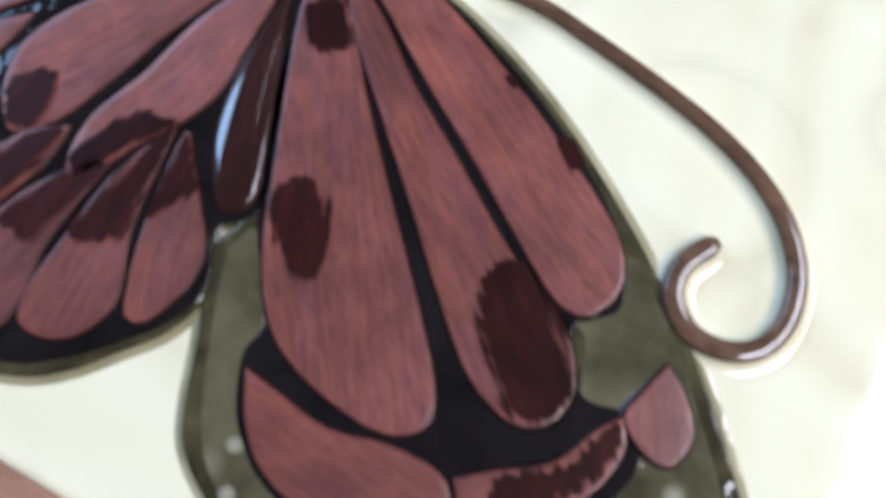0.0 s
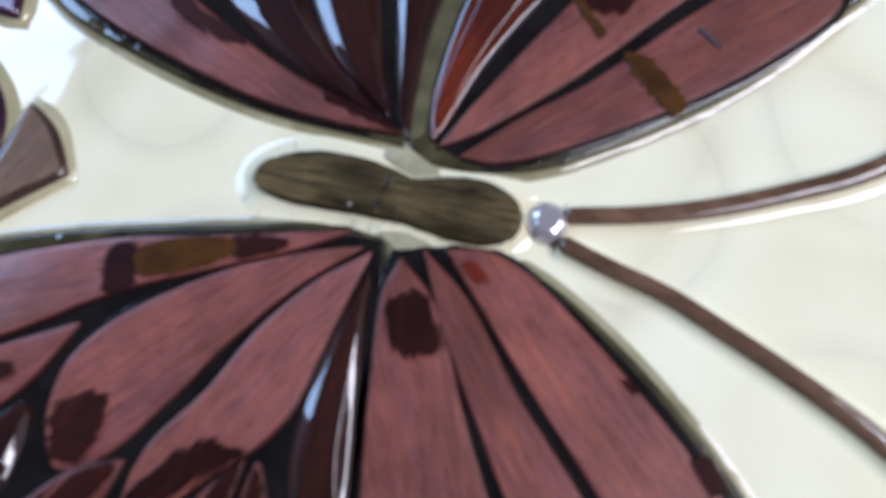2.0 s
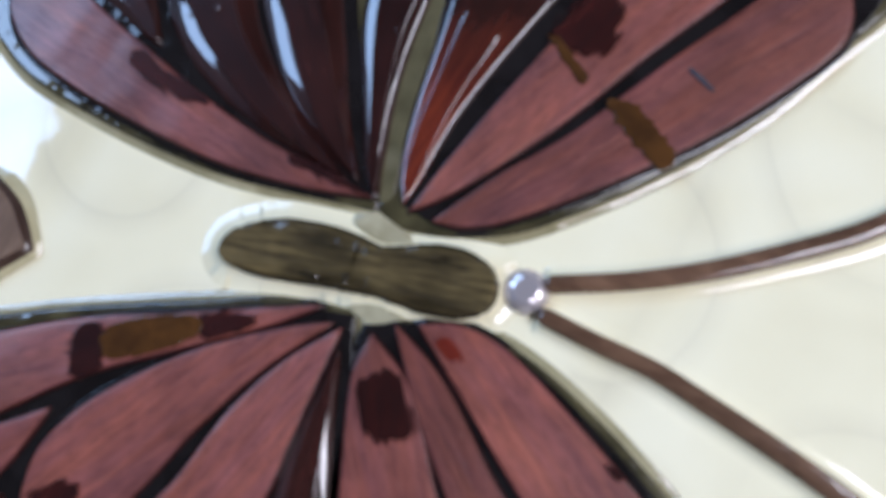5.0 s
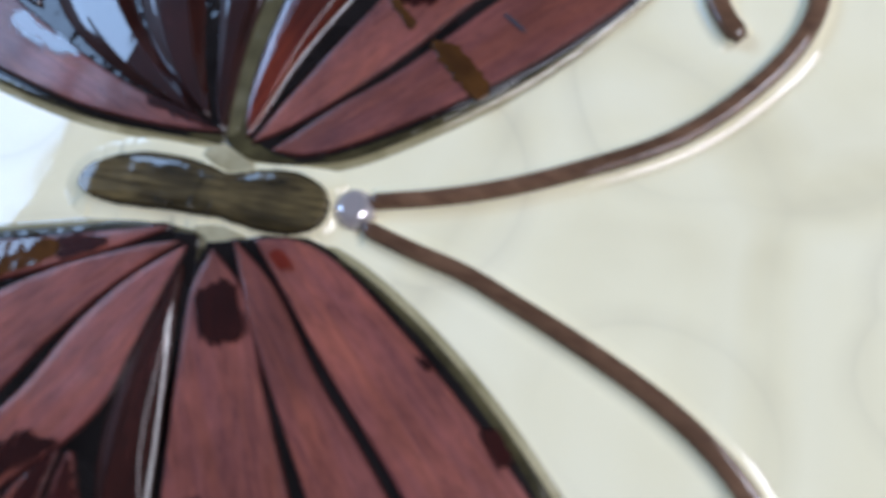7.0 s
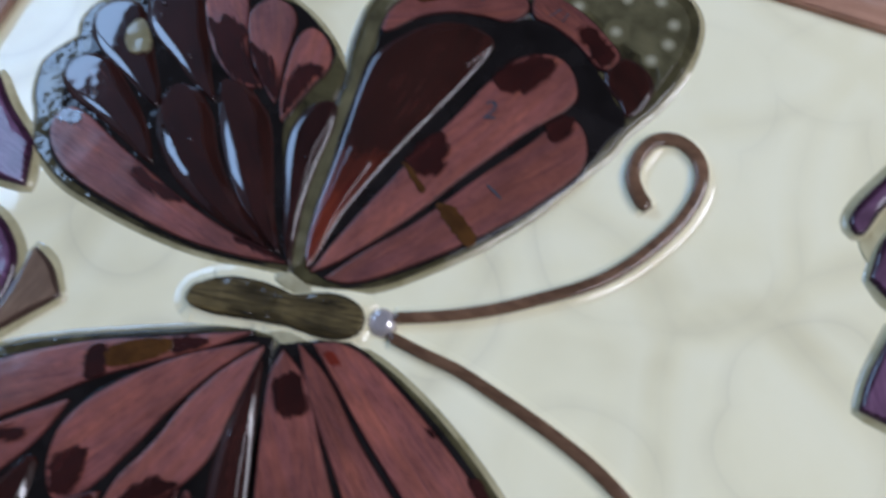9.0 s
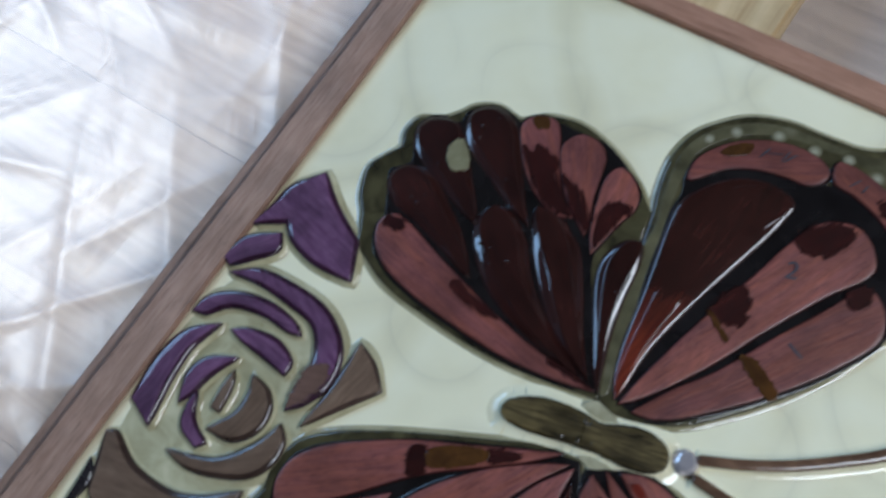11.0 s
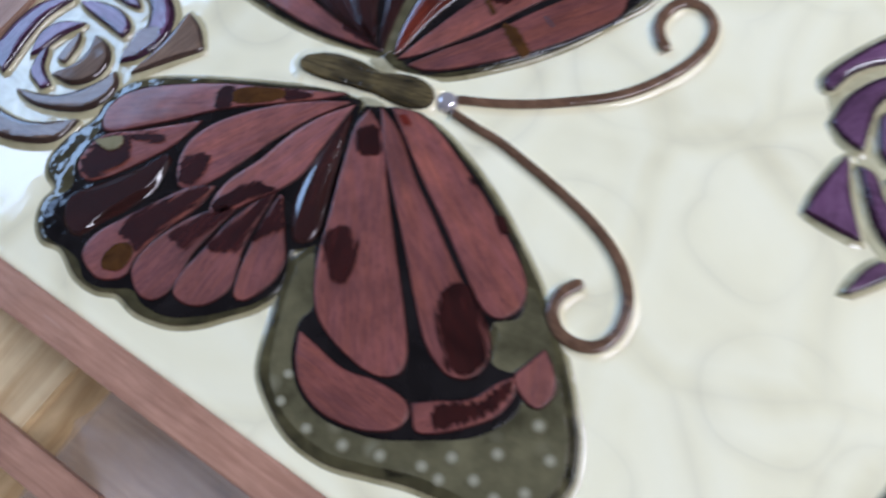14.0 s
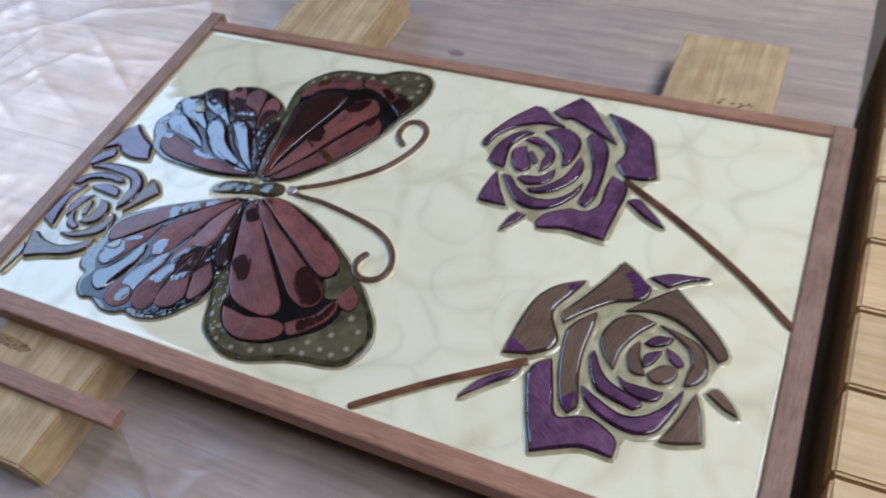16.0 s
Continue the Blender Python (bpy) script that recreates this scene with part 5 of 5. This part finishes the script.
# rose c
shape("rose_c", "purple", [(1.27, -13.25, 1), (2.49, -14.18), (4.06, -15.06, 1), (4.73, -16.54, 1), (3.16, -16.68), (1.84, -16.37), (1.15, -15.81, 1), (0.36, -16.27), (0.01, -16.56, 1), (0.24, -15.35), (0.39, -14.4)])
shape("rose_c", "purple", [(-0.14, -18.23, 1), (0.13, -17.1), (1.24, -16.31, 1), (1.57, -16.94), (0.91, -17.74), (0.28, -18.39, 1)])
shape("rose_c", "groove", [(0.44, -24.84), (0.15, -22.48), (0.27, -20.53), (0.77, -18.68), (2.27, -17.73), (4.04, -17.79), (5.54, -18.51), (6.26, -19.75), (5.8, -21.58), (7.44, -18.87), (7.74, -19.89), (6.52, -21.9), (5.73, -24.41), (5.72, -25.82), (3.95, -26.82), (1.74, -27.68), (1.13, -27.29), (0.65, -25.93)])
shape("rose_c", "purple", [(0.47, -18.62, 1), (1.43, -17.93), (2.79, -17.76), (4.32, -17.84), (5.42, -18.34), (6.11, -19.1), (6.35, -20.18), (5.98, -21.2), (5.48, -21.77, 1), (5.31, -20.96), (5.29, -19.72), (4.53, -18.74), (3.39, -18.52), (1.85, -18.44)])
shape("rose_c", "purple", [(0.19, -20.59, 1), (0.4, -19.77), (1.35, -19.07), (2.64, -18.81), (3.86, -18.96), (4.34, -19.26, 1), (3.83, -19.38), (2.59, -19.37), (1.38, -19.72), (0.7, -20.43)])
shape("rose_c", "purple", [(0.32, -24.42, 1), (0.13, -22.75), (0.45, -21.34), (1.48, -20.45, 1), (1.09, -21.79), (1.15, -23.04), (1.36, -24.15), (1.48, -24.86, 1)])
shape("rose_c", "purple", [(1.95, -20.42, 1), (2.62, -20.01), (3.72, -19.85), (4.61, -20.22), (4.7, -20.78, 1), (3.65, -20.67), (2.57, -20.56)])
shape("rose_c", "purple", [(1.93, -23.6, 1), (1.54, -22.62), (1.82, -21.76), (2.82, -21.16, 1), (2.38, -22.12), (2.16, -23.05)])
shape("rose_c", "purple", [(3.46, -24.56, 1), (2.57, -24.25), (2.27, -23.47), (2.31, -22.99, 1), (2.82, -23.81), (3.69, -24.26, 1)])
shape("rose_c", "walnut", [(3.09, -23.11, 1), (3.01, -22.29), (3.04, -21.64, 1), (3.31, -22.2), (3.44, -23.1, 1)])
shape("rose_c", "walnut", [(3.45, -23.83, 1), (3.96, -22.84), (3.96, -21.96), (3.73, -21.38, 1), (4.53, -21.54), (5.06, -22.13), (5.05, -23), (4.44, -23.71)])
shape("rose_c", "walnut", [(2.64, -25.18, 1), (3.5, -24.9), (4.51, -24.38), (5.3, -23.3), (5.67, -22.3, 1), (6.16, -22.77), (6.22, -23.57), (5.73, -24.41), (4.59, -25.04), (3.6, -25.3)])
shape("rose_c", "walnut", [(6.47, -18.34, 1), (7.32, -18.71), (8.08, -19.43, 1), (7.19, -20.67), (6.31, -21.93, 1), (6.47, -20.34)])
shape("rose_c", "walnut", [(0.3, -25.83, 1), (0.67, -25.67), (1.92, -26.21), (3.45, -26.26), (4.58, -25.87), (5.88, -24.88, 1), (5.7, -26.07), (4.48, -26.88), (2.95, -27.35), (1.5, -27.97, 1), (1.1, -27.68)])
shape("rose_c", "leaf", [(0.69, -29.83, 1), (0.61, -28.66), (0.53, -27.75), (0.45, -26.83, 1), (0.98, -27.41), (0.91, -28.43)])
shape("rose_c", "walnutfilm", [(5.49, -21.72, 1), (5.34, -20.99), (5.33, -20.07), (5.96, -19.73), (6.26, -20.3), (5.95, -21.17)])
# body
shape("body", "body", [(12.05, -17.72), (12.08, -17.32), (12.52, -16.89), (13.23, -16.52), (14.19, -16.31), (14.8, -16.28), (15.25, -16.29), (15.62, -16.14), (16.06, -15.9), (16.74, -15.7), (17.36, -15.76), (17.68, -15.97), (17.84, -16.38), (17.72, -16.75), (17.28, -17.06), (16.66, -17.24), (16.03, -17.3), (15.55, -17.33), (15.2, -17.42), (14.57, -17.56), (13.74, -17.78), (13.01, -17.94), (12.35, -17.95)])
# antenna u
shape("antenna_u", "line", [(18.58, -15.72), (20.01, -15.03), (21.31, -14.25), (22.55, -13.33), (23.75, -12.33), (24.62, -11.29), (25.39, -9.91), (25.78, -8.74), (25.82, -7.69), (25.46, -6.95), (24.71, -6.57), (23.97, -6.84), (23.67, -7.61), (23.74, -8.37), (24.21, -8.96), (24.57, -9.2)])
# antenna l
shape("antenna_l", "line", [(18.7, -16.3), (19.9, -16.38), (21.1, -16.42), (22.2, -16.6), (23.4, -16.82), (24.6, -17.08), (25.7, -17.38), (26.75, -17.8), (27.65, -18.36), (28.32, -19.08), (28.7, -19.85), (28.8, -20.65), (28.55, -21.36), (27.95, -21.76), (27.15, -21.8), (26.55, -21.4), (26.33, -20.88), (26.42, -20.3), (26.8, -19.7)])

shape("fore_upper", "pencil", [(19.52, -10.43, 1), (19.81, -10.54, 1), (20.14, -10.72, 1), (20.09, -10.77, 1), (19.79, -10.64, 1), (19.50, -10.50, 1)])

shape("fore_lower", "dot", [(20.32, -29.29), (20.23, -29.14), (20.03, -29.1), (19.92, -29.29), (20.01, -29.44), (20.21, -29.48)])
shape("fore_lower", "dot", [(21.72, -29.55), (21.57, -29.35), (21.36, -29.38), (21.23, -29.55), (21.38, -29.74), (21.58, -29.71)])
shape("fore_lower", "dot", [(23.14, -29.3), (23.03, -29.01), (22.71, -29.04), (22.62, -29.3), (22.73, -29.59), (23.05, -29.56)])
shape("fore_lower", "dot", [(24.48, -28.86), (24.34, -28.61), (24.02, -28.55), (23.84, -28.86), (23.98, -29.1), (24.3, -29.17)])
shape("fore_lower", "dot", [(25.86, -28.35), (25.69, -28.13), (25.45, -28.16), (25.3, -28.35), (25.47, -28.57), (25.7, -28.54)])
shape("fore_lower", "dot", [(26.52, -27.53), (26.41, -27.26), (26.12, -27.29), (26.03, -27.53), (26.13, -27.8), (26.43, -27.78)])
shape("fore_lower", "dot", [(27.56, -27.75), (27.45, -27.56), (27.2, -27.51), (27.06, -27.75), (27.17, -27.94), (27.42, -27.99)])
shape("fore_lower", "dot", [(28.02, -26.57), (27.71, -26.18), (27.29, -26.23), (27.01, -26.57), (27.32, -26.96), (27.74, -26.92)])
shape("fore_lower", "dot", [(28.48, -24.98), (28.36, -24.66), (28.01, -24.7), (27.9, -24.98), (28.03, -25.3), (28.37, -25.27)])
shape("fore_lower", "dot", [(29.42, -25.77), (29.28, -25.54), (28.98, -25.48), (28.82, -25.77), (28.95, -26), (29.25, -26.06)])
shape("fore_lower", "dot", [(29.29, -27.16), (29.1, -26.92), (28.84, -26.94), (28.66, -27.16), (28.85, -27.4), (29.12, -27.37)])
shape("fore_lower", "dot", [(28.48, -27.88), (28.36, -27.59), (28.04, -27.62), (27.95, -27.88), (28.06, -28.17), (28.38, -28.14)])
shape("fore_lower", "dot", [(26.55, -28.39), (26.44, -28.2), (26.19, -28.14), (26.05, -28.39), (26.16, -28.58), (26.41, -28.63)])
shape("fore_lower", "dot", [(19.97, -28.37), (19.84, -28.19), (19.65, -28.21), (19.52, -28.37), (19.66, -28.54), (19.85, -28.52)])
shape("fore_upper", "dot", [(13.8, -4.36), (13.73, -4.17), (13.51, -4.19), (13.45, -4.36), (13.53, -4.56), (13.74, -4.54)])
shape("fore_upper", "dot", [(14.65, -3.58), (14.54, -3.39), (14.29, -3.34), (14.15, -3.58), (14.26, -3.77), (14.51, -3.82)])
shape("fore_upper", "dot", [(16.21, -2.95), (16.01, -2.69), (15.72, -2.72), (15.54, -2.95), (15.74, -3.21), (16.02, -3.18)])
shape("fore_upper", "dot", [(17.56, -2.91), (17.45, -2.62), (17.13, -2.65), (17.04, -2.91), (17.15, -3.2), (17.47, -3.17)])
shape("fore_upper", "dot", [(18.8, -2.63), (18.69, -2.44), (18.44, -2.39), (18.3, -2.63), (18.41, -2.82), (18.66, -2.87)])
shape("fore_upper", "dot", [(20.13, -2.86), (19.89, -2.56), (19.56, -2.59), (19.35, -2.86), (19.58, -3.16), (19.91, -3.13)])
shape("fore_upper", "dot", [(21.75, -3.38), (21.56, -2.89), (21.03, -2.94), (20.87, -3.38), (21.06, -3.86), (21.59, -3.81)])
shape("fore_upper", "dot", [(21.47, -1.97), (21.36, -1.78), (21.11, -1.73), (20.97, -1.97), (21.08, -2.16), (21.33, -2.21)])
shape("fore_upper", "dot", [(22.63, -1.66), (22.46, -1.44), (22.22, -1.47), (22.07, -1.66), (22.24, -1.88), (22.47, -1.85)])
shape("fore_upper", "dot", [(23.31, -2.4), (23.2, -2.12), (22.91, -2.15), (22.82, -2.4), (22.92, -2.67), (23.22, -2.64)])
shape("fore_upper", "dot", [(23.44, -3.21), (23.31, -2.98), (23.01, -2.92), (22.84, -3.21), (22.97, -3.44), (23.27, -3.5)])
shape("fore_upper", "dot", [(23.21, -4.01), (22.97, -3.71), (22.64, -3.75), (22.43, -4.01), (22.66, -4.32), (22.99, -4.28)])
shape("body", "joint", [(14.43, -16.04), (14.8, -15.68), (15.25, -15.75), (15.83, -15.99), (15.45, -16.21), (14.92, -16.25)])
shape("body", "joint", [(15.15, -17.71), (15.53, -17.46), (16.02, -17.42), (16.3, -17.48), (16.07, -17.67), (15.84, -18.03), (15.5, -17.87)])


def crystal(x, y, r):
    """A round cut stone: flat table, sloping crown facets."""
    bm = bmesh.new()
    rings = []
    for k, z, shift in ((1.12, -0.2, 0.0), (1.12, -0.02, 0.0), (0.98, 0.08, 0.5), (0.8, 0.16, 0.0), (0.6, 0.2, 0.5)):
        turns = [math.tau * (i + shift) / 10 for i in range(10)]
        rings.append([bm.verts.new(((x + r * k * math.cos(a)) / 100, (y + r * k * math.sin(a)) / 100, z / 100)) for a in turns])
    for a, b, c in zip(rings, rings[1:], (0, 0, 1, 0)):
        for i in range(10):
            j = (i + 1) % 10
            bm.faces.new((a[i], a[j], b[j if c else i]))
            bm.faces.new((a[j], b[j], b[i]) if not c else (a[i], b[j], b[i]))
    bm.faces.new(rings[-1])
    bmesh.ops.recalc_face_normals(bm, faces=bm.faces)
    return bm


part("gem", crystal(18.3, -15.98, 0.42), "gem", label="small round pale crystal head", smooth=False)

for x, y, r in ((5.20, -12.56, 0.08), (5.30, -12.08, 0.05), (4.87, -12.46, 0.05), (5.66, -8.38, 0.08), (5.83, -8.86, 0.05), (6.05, -7.75, 0.05), (8.20, -12.77, 0.08), (8.29, -13.11, 0.05), (8.63, -12.72, 0.05), (7.71, -9.97, 0.08), (5.01, -10.67, 0.05), (8.95, -13.27, 0.05), (9.47, -12.87, 0.08), (13.49, -11.89, 0.05)):
    bm = bmesh.new()
    bmesh.ops.create_uvsphere(bm, u_segments=8, v_segments=5, radius=r / 100)
    bmesh.ops.scale(bm, vec=(1, 1, 0.6), verts=bm.verts)
    bmesh.ops.translate(bm, vec=(x / 100, y / 100, 0.0024), verts=bm.verts)
    part("bubble", bm, "wet", heads["hind_upper"])


def pencil_digit(text, x, y, size, turn):
    """A faint pencilled digit, left on a wing piece by the maker."""
    curve = bpy.data.curves.new("digit", "FONT")
    curve.body, curve.size, curve.extrude, curve.shear = text, size / 100, 0.00008, 0.2
    curve.align_x, curve.align_y = "CENTER", "CENTER"
    made = bpy.data.objects.new("digit", curve)
    me = bpy.data.meshes.new_from_object(made)
    bpy.data.objects.remove(made)
    me.transform(Matrix.Translation((x / 100, y / 100, 0.00172)) @ Matrix.Rotation(radians(turn), 4, "Z"))
    bm = bmesh.new()
    bm.from_mesh(me)
    bpy.data.meshes.remove(me)
    part("pencil_mark", bm, "pencil", heads["fore_upper"], "faint pencilled digit", smooth=False)


pencil_digit("2", 18.47, -7.95, 1.0, 19)
for x, y, turn, half in ((15.7, -3.95, 70, 0.26), (16.05, -3.8, 25, 0.3), (16.45, -3.7, 80, 0.26), (16.62, -3.72, 60, 0.3), (19.1, -3.5, 60, 0.24), (19.5, -3.55, 75, 0.2)):
    c, s = math.cos(radians(turn)) * half, math.sin(radians(turn)) * half
    part("pencil_mark", plate([(x - c - 0.03, y - s, 1), (x - c + 0.03, y - s, 1), (x + c + 0.03, y + s, 1), (x + c - 0.03, y + s, 1)], 0.10, 0.172, 0.002), "pencil", heads["fore_upper"], more=("pencil", "pencil"))

# a dull knot in a table board
spot = add_mesh("knot", plate([(20.0, 8.45), (20.7, 8.85), (21.6, 8.6), (21.5, 8.2), (20.7, 8.05)], TABLE * 100 - 0.05, TABLE * 100 + 0.05, 0.02, 0.04), "knot", table, "dull brown board knot", more=("knot",))
spot.matrix_parent_inverse = Matrix.Translation((-0.2, 0.1, -FLOOR))
